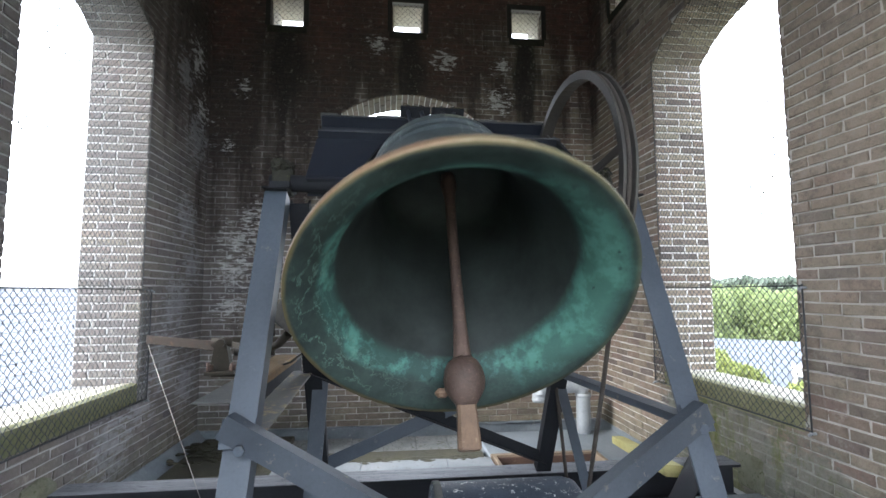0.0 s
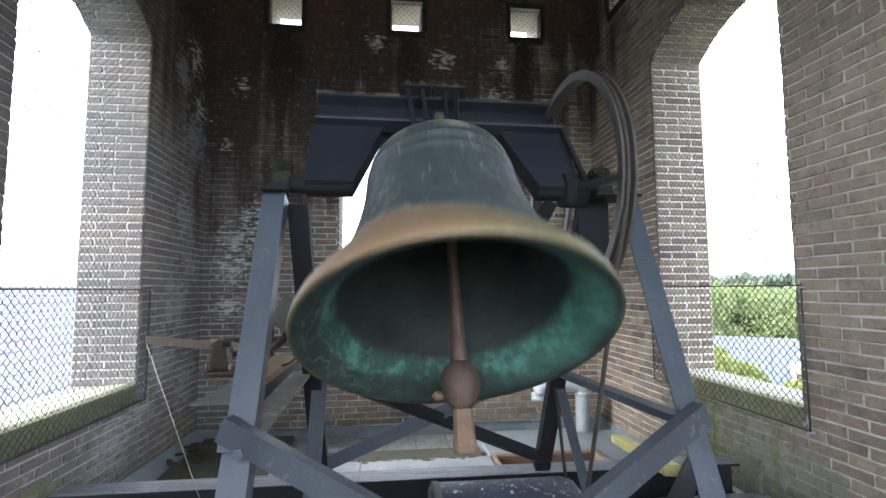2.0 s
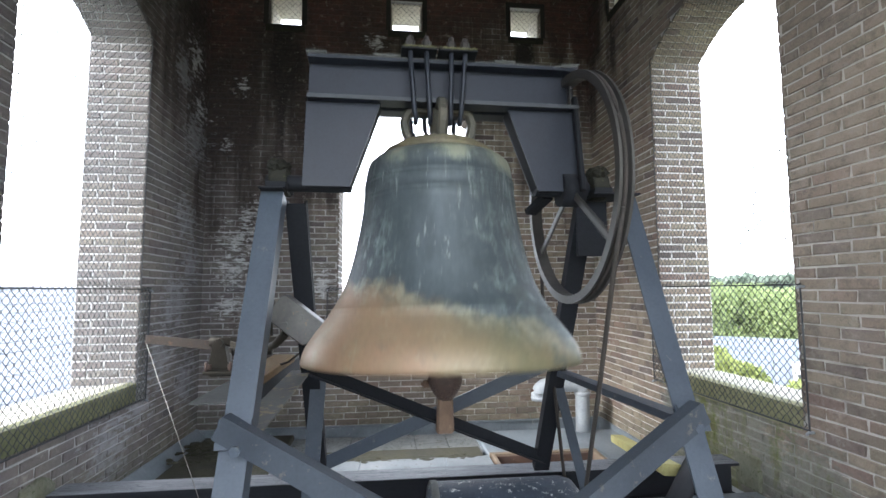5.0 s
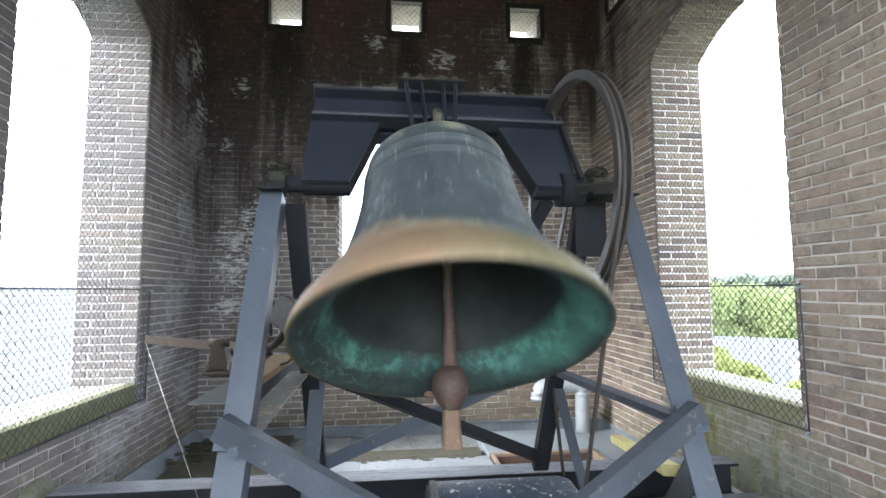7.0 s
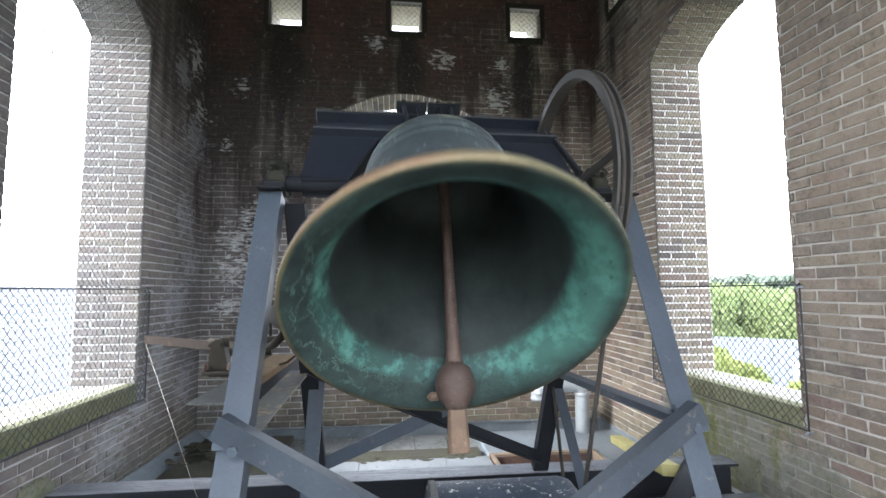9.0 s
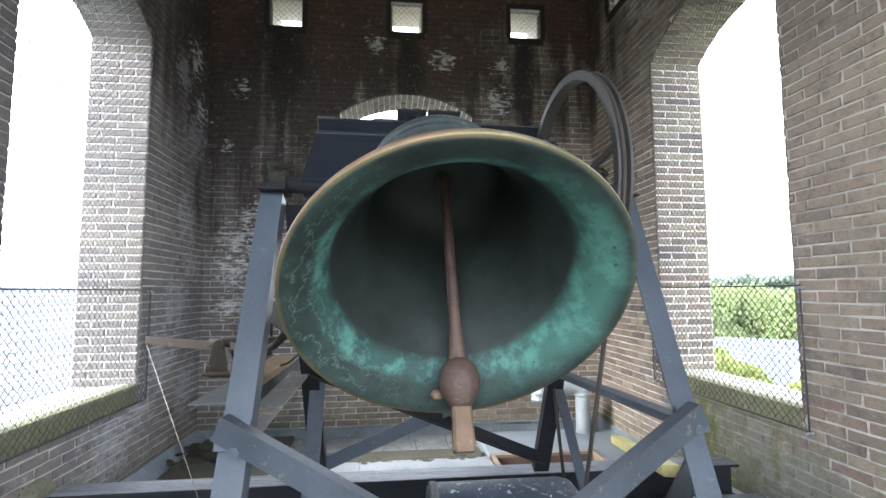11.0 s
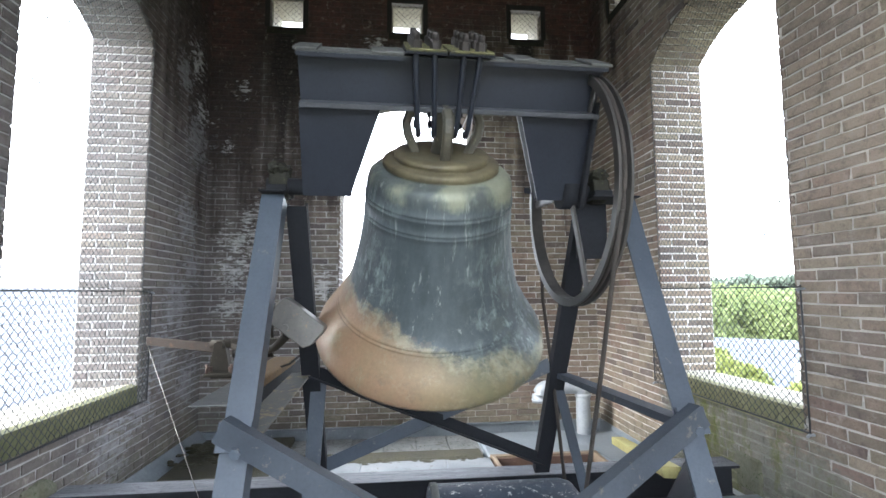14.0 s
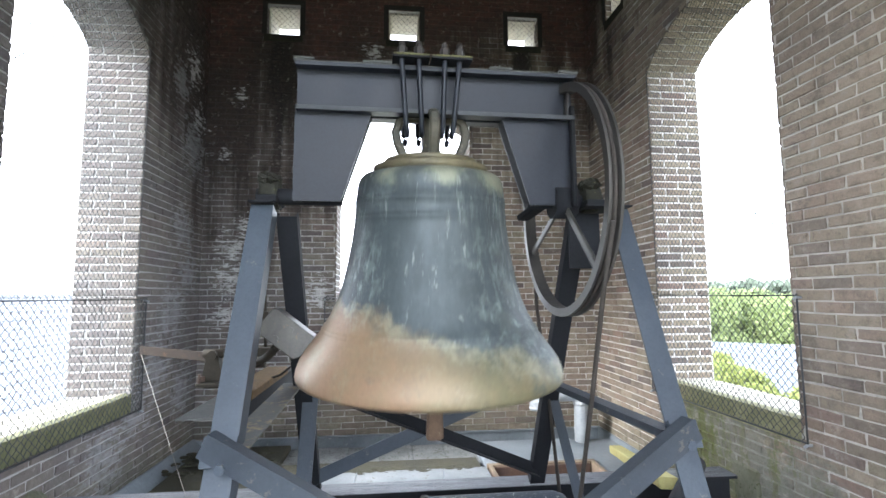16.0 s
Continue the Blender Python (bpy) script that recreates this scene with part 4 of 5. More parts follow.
    part("wheel_rope", tube([(wx + 0.03, (R - 0.008) * math.cos(k * math.tau / 64), (R - 0.008) * math.sin(k * math.tau / 64)) for k in range(64)], 0.009, 6, closed=True), M_ROPE, wheel, "dark rope in the groove")
    part("hub", lathe([(0.075, wx - 0.02), (0.075, wx + 0.08)], 24, axis="x"), M_STEELD, wheel)
    # clapper: its own space, hung at its eye
    cl = part("clapper", lathe([(0.0, 0.03), (0.03, 0.03), (0.035, -0.02), (0.022, -0.1), (0.021, -0.45), (0.026, -0.66), (0.031, -0.76), (0.036, -0.8)], 16), M_RUST, top, "rusty iron clapper")
    cl.location = (0.03, 0, 0.05)
    ball = [(0.034, -0.79), (0.055, -0.806), (0.068, -0.832), (0.0735, -0.865), (0.069, -0.898), (0.054, -0.925), (0.04, -0.945), (0.034, -0.955)]
    body = lathe(ball, 24)
    rough = random.Random(31)
    for v in body.verts:
        v.co *= 1 + rough.uniform(-0.0022, 0.0022)
    part("clapper_ball", body, M_RUST, cl)
    tail = bmesh.new()
    rings = [[tail.verts.new((a * k, b, z)) for a, b in rect(0.07, 0.048, 0.009)] for z, k in ((-0.925, 1.05), (-0.955, 0.92), (-0.99, 0.96), (-1.06, 1.06), (-1.09, 1.08), (-1.097, 0.96))]
    for r0, r1 in zip(rings, rings[1:]):
        for k in range(8):
            tail.faces.new((r0[k], r0[(k + 1) % 8], r1[(k + 1) % 8], r1[k]))
    tail.faces.new(rings[0][::-1])
    tail.faces.new(rings[-1])
    part("clapper_tail", tail, M_RUSTO, cl, "orange rusty tail")
    part("collar_lump", block(-0.1, 0.02, -0.915, -0.05, 0.06, -0.885, 0.012), M_RUSTO, cl, "pale rusty wedge")
    return top, cl


# ---- the frame ----
LEG = [(0, -0.043), (-0.008, -0.043), (-0.008, 0.035), (-0.075, 0.035), (-0.075, 0.043), (0, 0.043)]
BRACE_L = [(0.004, -0.037), (0.004, 0.037), (-0.045, 0.037), (-0.045, 0.03), (-0.004, 0.03), (-0.004, -0.037)]
BRACE_R = [(-a, b) for a, b in BRACE_L]


def bell_frame():
    fr = thing("bell_stand", (2.05, -3.0, 0.3), "blue-grey painted steel bell frame of braced channels", "bell stand")
    for xs, sg in ((1.375, -1), (2.85, 1)):
        apex_z = 1.735
        xf = xs
        foot_f, foot_b = (xf, -3.72, 0.3), (xs + (0.09 if sg < 0 else -0.14), -2.24, 0.31)
        sweepf = bmesh.new()
        sweep(sweepf, LEG, (xf, -3.07, apex_z), foot_f, (1, 0, 0))
        part("leg", sweepf, M_STEEL, fr)
        # the back leg's darker steel stands in for its shade
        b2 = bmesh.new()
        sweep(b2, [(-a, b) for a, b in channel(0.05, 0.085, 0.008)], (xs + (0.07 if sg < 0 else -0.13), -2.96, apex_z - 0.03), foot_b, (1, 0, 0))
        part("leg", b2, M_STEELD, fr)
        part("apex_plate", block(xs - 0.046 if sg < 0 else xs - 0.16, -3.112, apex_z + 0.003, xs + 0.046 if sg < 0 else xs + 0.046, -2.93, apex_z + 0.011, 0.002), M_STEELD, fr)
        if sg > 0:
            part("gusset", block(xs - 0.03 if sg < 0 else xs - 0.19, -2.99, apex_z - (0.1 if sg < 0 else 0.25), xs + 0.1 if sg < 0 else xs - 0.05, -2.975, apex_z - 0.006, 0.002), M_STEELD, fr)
        part("splice_plate", sweep(bmesh.new(), rect(0.01, 0.1, 0.002), (xs, -3.455, 0.95), (xs, -3.49, 0.87), (1, 0, 0)), M_STEEL, fr)
        rail = [(-0.05, 0), (0.05 if sg < 0 else 0.012, 0), (0.05 if sg < 0 else 0.012, -0.008), (-0.042, -0.008), (-0.042, -0.028), (-0.05, -0.028)]
        f_end, b_end = ((1.396, -3.42, 0.905), (1.404, -2.5, 0.944)) if sg < 0 else ((2.829, -3.45, 0.92), (2.753, -2.5, 0.919))
        part("side_rail", sweep(bmesh.new(), rail, f_end, b_end), M_STEELT if sg < 0 else M_STEELB, fr, "grimy steel angle, tan with dust" if sg < 0 else "")
        part("bolt", hexagon((1.392 if sg < 0 else 2.845, -3.505, 0.872 if sg < 0 else 0.885), (0, -1, 0), 0.017, 0.014), M_STEEL, fr)
    y = -2.5
    # one brace lit, the other shaded, by their steel colours
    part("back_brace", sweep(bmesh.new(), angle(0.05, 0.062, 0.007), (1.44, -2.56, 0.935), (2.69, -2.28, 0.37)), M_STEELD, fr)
    part("back_brace", sweep(bmesh.new(), angle(0.05, 0.07, 0.007), (2.69, -2.54, 0.93), (1.44, -2.26, 0.345)), M_STEEL, fr)
    part("front_brace", sweep(bmesh.new(), BRACE_L, (1.335, -3.495, 0.937), (2.47, -3.66, 0.335)), M_STEELB, fr)
    part("front_brace", sweep(bmesh.new(), BRACE_R, (2.872, -3.505, 0.935), (1.84, -3.68, 0.33)), M_STEELB, fr)
    for x in (1.39, 2.75):
        b = thing("bearing_block", (x, -3.0, 1.745), "grimy cast-iron plummer block on the frame", "bearing", "bearings of the bell")
        bm = block(x - 0.04, -3.08, 1.747, x + 0.04, -2.92, 1.775)
        part("bearing_foot", bm, M_STEELD, b)
        part("moss", lumpy(x - 0.045, -3.075, 1.82, x + 0.04, -2.95, 1.872), M_MOSSD, b, "dark mossy grime")
        part("bearing_cap", lathe([(0.06, x - 0.035), (0.065, x - 0.02), (0.065, x + 0.02), (0.06, x + 0.035)], 20, (0, -3.0, 1.79), "x"), M_MOSSD, b)


def lumpy(x0, y0, z0, x1, y1, z1):
    """An uneven clod of mortar within a box."""
    bm = bmesh.new()
    bmesh.ops.create_icosphere(bm, subdivisions=3, radius=1)
    rnd = random.Random(23)
    for v in bm.verts:
        d = v.co.copy()
        k = 1 / max(abs(d.x), abs(d.y), abs(d.z)) * 0.35 + 0.65
        v.co = Vector(((x0 + x1) / 2 + d.x * k * (x1 - x0) / 2, (y0 + y1) / 2 + d.y * k * (y1 - y0) / 2, (z0 + z1) / 2 + d.z * k * (z1 - z0) / 2))
        v.co += Vector((rnd.uniform(-1, 1), rnd.uniform(-1, 1), rnd.uniform(-1, 1))) * 0.009
    return bm


def floor_beam(y):
    beam = sweep(bmesh.new(), ibeam(0.16, 0.2, 0.014), (0.1, y, 0.2), (3.92, y, 0.2))
    ob = solid("floor_beam", beam, M_STEELD, "dark steel floor beam built into both walls", "steel beam", "floor beams")
    part("worn_top", block(0.1, y - 0.078, 0.3005, 3.92, y + 0.078, 0.3035, 0), M_WORN, ob, "weathered pale top of the beam")


def setting():
    floor_beam(-2.17)
    floor_beam(-3.72)
    for y in (-2.17, -3.72):
        for x in (0.16, 3.86):
            solid("pier", block(x - 0.15, y - 0.12, FLOOR, x + 0.15, y + 0.12, 0.0995, 0.01), M_SLAB, "low concrete pier under the beam end", "pier", "beam piers")
    # padstones under the beam's ends
    solid("padstone", lumpy(-0.03, -2.34, 0.06, 0.07, -2.08, 0.37), M_MOSSW, "mossy mortar patch round the beam end", "padstone")
    solid("padstone", block(4.03, -2.27, 0.12, 4.062, -2.06, 0.33, 0.01), M_MOSSW, "mossy mortar patch round the beam end", "padstone")
    # deck and gutter by the far wall
    deck = thing("deck", (2.0, -0.9, FLOOR), "worn zinc-covered deck with a mossy gutter", "deck")
    part("slab", block(0.95, -2.05, FLOOR, 2.66, -1.0, -0.004, 0.012), M_SLABW, deck, "whitish worn sheet")
    part("slab", block(3.62, -2.05, FLOOR, 4.03, -0.3, -0.03, 0.012), M_ZINC, deck)
    part("slab", block(2.66, -0.98, FLOOR, 3.62, -0.3, -0.012, 0.012), M_ZINC, deck)
    part("slab", block(0.14, -2.05, FLOOR, 0.95, -0.16, -0.02, 0.012), M_MOSS, deck, "silted corner of the deck")
    part("slab", block(2.76, -2.95, FLOOR, 4.0, -2.28, 0.15, 0.012), M_SLABW, deck, "raised pale sheet")
    part("gutter", block(0.9, -1.01, FLOOR, 2.62, -0.74, -0.012, 0.01), M_MOSS, deck, "gutter full of dark silt")
    kerb = random.Random(17)
    for k in range(7):
        x = 0.6 + k * 0.297
        part("kerb_stone", block(x + 0.0015, -0.755 + kerb.uniform(-0.012, 0.012), FLOOR, x + 0.2955, -0.16, -0.062 + kerb.uniform(-0.005, 0.005), 0.006), M_KERB, deck, "pale kerb stone with peeling paint")
    for xa, xb in ((2.3, 2.22), (1.62, 1.6)):
        part("seam", tube([(xa, -1.03, -0.006), (xb, -2.04, -0.006)], 0.006, 6), M_ZINC, deck)
    rnd = random.Random(3)
    for nm, lo, n in (("silt", (0.3, -0.95), 170), ("debris", (0.03, -0.75), 220)):
        bm = bmesh.new()
        for k in range(n):
            x = rnd.uniform(0.9, 2.6) if nm == "silt" else 0.42 + rnd.gauss(0, 0.16)
            y = rnd.gauss(-0.99, 0.03) if nm == "silt" else -0.5 + rnd.gauss(0, 0.16)
            r = rnd.uniform(0.012, 0.035)
            bmesh.ops.create_icosphere(bm, subdivisions=1, radius=r, matrix=Matrix.Translation((x, y, -0.02 + 0.07 * math.exp(-((x - 0.42) ** 2 + (y + 0.5) ** 2) / 0.04) if nm == "debris" else -0.012)) @ Matrix.Diagonal((1.8, 1.2, 0.45, 1)))
        tagged(part(nm, bm, M_MOSS, deck, "clumps of moss and silt"), kind="stuff")
    # zinc upstands along the walls
    up = thing("flashing", (2.0, -0.02, -0.2), "blue-grey zinc flashing along the foot of the walls", "flashing")
    part("flashing_strip", block(0.02, -0.03, -0.25, 4.03, -0.012, 0.0, 0.004), M_ZINC, up)
    part("flashing_strip", sweep(bmesh.new(), [(0, 0), (0.012, 0), (0.14, -0.16), (0.12, -0.17)], (0.012, -2.06, 0.06), (0.012, -0.03, 0.03)), M_ZINC, up)
    part("flashing_strip", block(4.02, -2.05, -0.3, 4.035, -0.03, 0.02, 0.004), M_ZINC, up)
    part("flashing_lip", block(0.02, -0.045, -0.004, 4.03, -0.012, 0.012, 0.003), M_ZINC, up)
    # hatch
    h = thing("hatch", (3.1, -1.2, FLOOR), "brown boarded hatch with a pale timber rim", "hatch")
    for x in (2.69, 3.55):
        part("rim", block(x - 0.016, -1.42, -0.2, x + 0.016, -1.0, 0.006), M_WOODP, h)
    for y in (-1.43, -0.99):
        part("rim", block(2.665, y - 0.022, -0.2, 3.575, y + 0.022, 0.006), M_WOODP, h)
    for k in range(6):
        part("board", block(2.72 + k * 0.136, -1.4, -0.16, 2.852 + k * 0.136, -1.02, -0.13 + 0.004 * (k % 2)), M_BROWN, h)
    part("back_board", block(2.72, -1.03, -0.13, 3.52, -1.014, -0.01), M_BROWN, h)
    # vent pipe
    v = thing("vent_pipe", (3.72, -0.36, -0.1), "galvanised gooseneck vent pipe with a turned-down mouth", "pipe")
    pts = [(3.72, -0.36, z) for z in (-0.1, 0.1, 0.24, 0.32)]
    for k in range(1, 9):
        a = math.pi * k / 16
        pts.append((3.72 - 0.095 * (1 - math.cos(a)), -0.36, 0.32 + 0.095 * math.sin(a)))
    pts.append((3.5, -0.36, 0.415))
    for k in range(0, 9):
        a = math.pi / 2 + math.pi * k / 16
        pts.append((3.375 + 0.095 * math.cos(a), -0.36, 0.32 + 0.095 * math.sin(a)))
    pts.append((3.28, -0.36, 0.275))
    part("pipe", tube(pts, 0.068, 20), M_GALV, v)
    for z in (0.33, -0.05):
        part("collar", lathe([(0.069, z - 0.02), (0.075, z - 0.014), (0.075, z + 0.014), (0.069, z + 0.02)], 20, (3.72, -0.36, 0)), M_GALV, v)
    part("collar", lathe([(0.069, 0.285), (0.074, 0.29), (0.074, 0.305), (0.069, 0.31)], 20, (3.28, -0.36, 0)), M_GALV, v)
    # motor housing
    d = thing("motor_housing", (2.33, -2.95, FLOOR), "long blue-grey motor housing with flaking paint", "housing")
    R = 0.2
    prof = [(R - 0.05, 2.0), (R - 0.012, 2.006), (R, 2.03), (R, 2.58), (R - 0.012, 2.62), (R - 0.05, 2.65), (R - 0.1, 2.66)]
    part("shell", lathe(prof, 40, (0, -2.95, 0.335), "x"), M_DRUM, d)
    part("end_ring", lathe([(R + 0.001, 2.012), (R + 0.005, 2.016), (R + 0.005, 2.04), (R + 0.001, 2.044)], 40, (0, -2.95, 0.335), "x"), M_LICHEN, d, "grey-tan end ring")
    for x in (2.12, 2.5):
        part("cradle", block(x - 0.03, -3.1, FLOOR, x + 0.03, -2.8, 0.2), M_STEELD, d)
    # timbers and a black tube by the wall
    def timber(p0, p1, w, hh):
        solid("timber", bar(p0, p1, w, hh, c=0.006), M_YELLOW, "yellow-green sawn timber lying on the deck", "timber", "loose timbers")
    timber((3.735, -1.05, 0.1), (3.37, -2.46, 0.36), 0.1, 0.06)
    timber((3.86, -1.95, 0.035), (3.95, -2.05, 0.035), 0.12, 0.09)
    solid("black_tube", tube([(3.7, -2.2, 0.36), (3.02, -3.0, 0.35)], 0.05, 14), M_STEELD, "black plastic tube leaning on the beam", "tube")
    # ropes of the wheel
    for pts in ([(2.64, -2.52, 1.62), (2.655, -2.5, 1.3), (2.70, -2.5, 0.9), (2.75, -2.5, 0.36)], [(2.635, -3.47, 1.62), (2.628, -3.4, 1.42), (2.65, -3.2, 0.98), (2.684, -2.95, 0.5), (2.69, -2.9, 0.34)]):
        solid("bell_rope", tube(pts, 0.0095, 8), M_ROPE, "dark rope running down from the bell wheel", "rope", "ropes of the wheel")
    solid("flat_bar", sweep(bmesh.new(), angle(0.075, 0.05, 0.008), (1.455, -2.52, 0.925), (1.415, -2.52, 0.3), (0, 1, 0)), M_STEEL, "grey steel angle bar bolted to the frame", "steel bar", "bars of the frame")
    solid("flat_bar", sweep(bmesh.new(), rect(0.05, 0.008), (2.715, -2.5, 0.9), (2.86, -2.5, 0.3), (0, 1, 0)), M_STEEL, "grey steel flat bar bolted to the frame", "steel bar", "bars of the frame")
    solid("cord", tube([(0.2, -1.5, 1.0), (0.871, -2.3, 0.255)], 0.0015, 6), M_CORD, "thin pale cord tied to the lever", "cord")


def stay_wire(p0, p1):
    solid("stay_wire", tube([p0, p1], 0.003, 6), M_CORD, "thin pale stay wire from fence to sill", "wire", "stay wires of the fences")


def hammer():
    h = thing("bell_hammer", (1.2, -2.5, 0.95), "rusty clock hammer with a square grey head", "hammer")
    ax = Vector((0.166, 0, -0.128)).normalized()
    c = Vector((1.452, -2.9, 1.214))
    upv = Vector((0.128, 0, 0.166)).normalized()
    bm = bmesh.new()
    q = [(-0.11, -0.05), (-0.1, -0.062), (0.085, -0.062), (0.105, -0.035), (0.11, 0.05), (0.1, 0.062), (-0.1, 0.062), (-0.11, 0.05)]
    f = [bm.verts.new(c + ax * a + upv * b + Vector((0, -0.05, 0))) for a, b in q]
    g = [bm.verts.new(c + ax * a + upv * b + Vector((0, 0.05, 0))) for a, b in q]
    bm.faces.new(f)
    bm.faces.new(g[::-1])
    for i in range(8):
        bm.faces.new((f[i], f[(i + 1) % 8], g[(i + 1) % 8], g[i]))
    bmesh.ops.bevel(bm, geom=bm.edges[:], offset=0.004, segments=1, affect="EDGES")
    part("hammer_head", bm, M_HAMMER, h, "scuffed grey and tan steel block")
    for a in (-0.035, 0.035):
        part("bolt", hexagon(c + ax * (a * 0.4 - 0.01) + upv * (a * 0.9 - 0.005) + Vector((0, -0.05, 0)), (0, -1, 0), 0.014, 0.008), M_HAMMER, h)
    part("shank", tube([(1.40, -2.86, 1.16), (1.33, -2.75, 1.1), (1.24, -2.6, 1.06), (1.16, -2.45, 1.05)], 0.018, 8), M_RUSTD, h)
    part("pivot_tube", lathe([(0.02, 1.04), (0.02, 1.24)], 16, (0, -2.4, 1.03), "x"), M_RUSTD, h)
    part("spring_wire", tube([(1.3, -2.7, 0.99), (1.36, -2.6, 1.0), (1.42, -2.5, 1.05), (1.4, -2.45, 1.09), (1.36, -2.45, 1.1)], 0.005, 6), M_RUSTD, h)
    br = thing("lever_bracket", (0.86, -2.0, 0.8), "rusty cast bracket carrying a lever", "bracket")
    part("foot", block(0.785, -2.1, 0.83, 0.95, -1.95, 0.85), M_RUSTD, br)
    bm = bmesh.new()
    f = [bm.verts.new((x, -2.06, z)) for x, z in ((0.8, 0.855), (0.92, 0.855), (0.885, 1.02), (0.83, 1.02))]
    g = [bm.verts.new((x, -2.0, z)) for x, z in ((0.8, 0.855), (0.92, 0.855), (0.885, 1.02), (0.83, 1.02))]
    bm.faces.new(f)
    bm.faces.new(g[::-1])
    for i in range(4):
        bm.faces.new((f[i], f[(i + 1) % 4], g[(i + 1) % 4], g[i]))
    part("web", bm, M_RUSTD, br)
    for x in (0.805, 0.93):
        part("nut", hexagon((x, -2.06, 0.855), (0, 0, 1), 0.018, 0.03), M_RUST, br)
    part("pivot", lathe([(0.026, 0.8), (0.026, 0.93)], 16, (0, -2.03, 1.01), "x"), M_RUSTD, br)
    part("arm", block(0.92, -2.06, 0.99, 1.2, -2.0, 1.04), M_RUSTD, br)
    part("lever", sweep(bmesh.new(), rect(0.014, 0.056, 0.003), (0.2, -1.5, 0.985), (0.86, -2.02, 0.985)), M_RUSTL, br, "flat rusty lever")
    part("stay", block(0.8, -2.03, 0.81, 1.285, -1.98, 0.829), M_RUSTD, br)
    part("pull_rod", tube([(1.12, -2.0, 1.55), (1.14, -2.0, 1.04)], 0.009, 6), M_RUSTD, br)
    part("turnbuckle", block(1.115, -2.02, 1.12, 1.155, -1.98, 1.25), M_RUSTD, br)
    for x, y in ((0.8, -2.085), (0.935, -2.085), (0.8, -1.97), (0.935, -1.97)):
        part("stud", tube([(x, y, 0.85), (x, y, 0.9)], 0.008, 6), M_RUST, br)
    part("pivot_nut", hexagon((0.865, -2.065, 1.01), (0, -1, 0), 0.024, 0.02), M_RUSTD, br)
    part("link", bar((0.93, -2.07, 1.0), (1.16, -2.42, 1.0), 0.012, 0.035), M_RUSTD, br)
    br.location.z += 0.035
    sh = thing("hammer_shelf", (1.25, -2.9, 0.85), "grey channel shelf with a timber block beside the frame", "shelf")
    part("channel", block(1.275, -3.24, 0.84, 1.3, -1.95, 0.9505, 0.004), M_STEELD, sh)
    part("shelf_top", block(1.155, -3.25, 0.951, 1.315, -1.95, 0.958, 0.002), M_LICHEN, sh)
    part("block", block(1.22, -2.98, 0.959, 1.335, -2.3, 1.0, 0.006), M_YWOOD, sh, "yellowed timber block")


def fence(name, place, o, z0, z1, label):
    """A chain-link panel hung before an opening, on rods."""
    u0, u1 = o.u0 - 0.1, o.u1 + 0.06
    at = Vector(place((u0 + u1) / 2, 0.03, z0))
    th = thing(name, at, label, "fence", "chain-link panels")
    for nm, a, b in (("top_rod", (u0, z1), (u1, z1)), ("bottom_rod", (u0, z0), (u1, z0)), ("side_rod", (u0, z0 - 0.02), (u0, z1 + 0.01)), ("side_rod", (u1, z0 - 0.02), (u1, z1 + 0.01))):
        part(nm, tube([place(a[0], 0.03, a[1]), place(b[0], 0.03, b[1])], 0.005, 6), M_WIRE, th)
    for u, z in ((u0, z0), (u1, z0), (u0, z1), (u1, z1)):
        part("eye_bolt", tube([Vector(place(u, -0.02, z - 0.01)), Vector(place(u, 0.035, z - 0.01)), Vector(place(u, 0.05, z - 0.02))], 0.008, 6), M_GALV, th)
    bm = bmesh.new()
    p = 0.052
    n = int((u1 - u0) / p)
    m = int((z1 + 0.03 - z0) / (p / 2))
    for i in range(n + 1):
        pts = []
        for j in range(m + 1):
            u = u0 + i * p + (p / 2 if j % 2 else 0) * (1)
            pts.append(place(min(max(u, u0), u1), 0.03 + (0.002 if (i + j) % 2 else -0.002), z0 + j * p / 2))
        tube(pts, 0.0026, 3, bm)
        pts = []
        for j in range(m + 1):
            u = u0 + i * p - (p / 2 if j % 2 else 0)
            pts.append(place(min(max(u, u0), u1), 0.033 + (0.002 if (i + j) % 2 else -0.002), z0 + j * p / 2))
        tube(pts, 0.0026, 3, bm)
    part("chain_link", bm, M_WIRE, th)


def sill(name, place, o, label, edge=M_SILLM):
    """A stone sill that fills the foot of an opening, with a mossy inner edge."""
    at = place(o.mid, -WALL / 2, o.z0)
    th = thing(name, at, label, "sill")

    def slab(u0, u1, n0, n1, z0, z1, z2):
        bm = bmesh.new()
        v = [bm.verts.new(place(u, n, z)) for u in (u0, u1) for n, z in ((n0, z0), (n1, z0), (n1, z2), (n0, z1))]
        for f in ((0, 1, 2, 3), (7, 6, 5, 4), (0, 4, 5, 1), (1, 5, 6, 2), (2, 6, 7, 3), (3, 7, 4, 0)):
            bm.faces.new([v[i] for i in f])
        return bm
    n = 3
    w = (o.u1 - o.u0 - 0.014) / n
    for k in range(n):
        u = o.u0 + 0.007 + k * w
        part("sill_stone", slab(u + 0.002, u + w - 0.002, -0.03, -WALL - 0.05, o.z0 - 0.001, o.z0 + 0.085, o.z0 + 0.04), M_SILL, th)
        part("sill_edge", slab(u + 0.002, u + w - 0.002, 0.012, -0.032, o.z0 - 0.05, o.z0 + 0.075, o.z0 + 0.086), edge, th, "mossy stone edge")


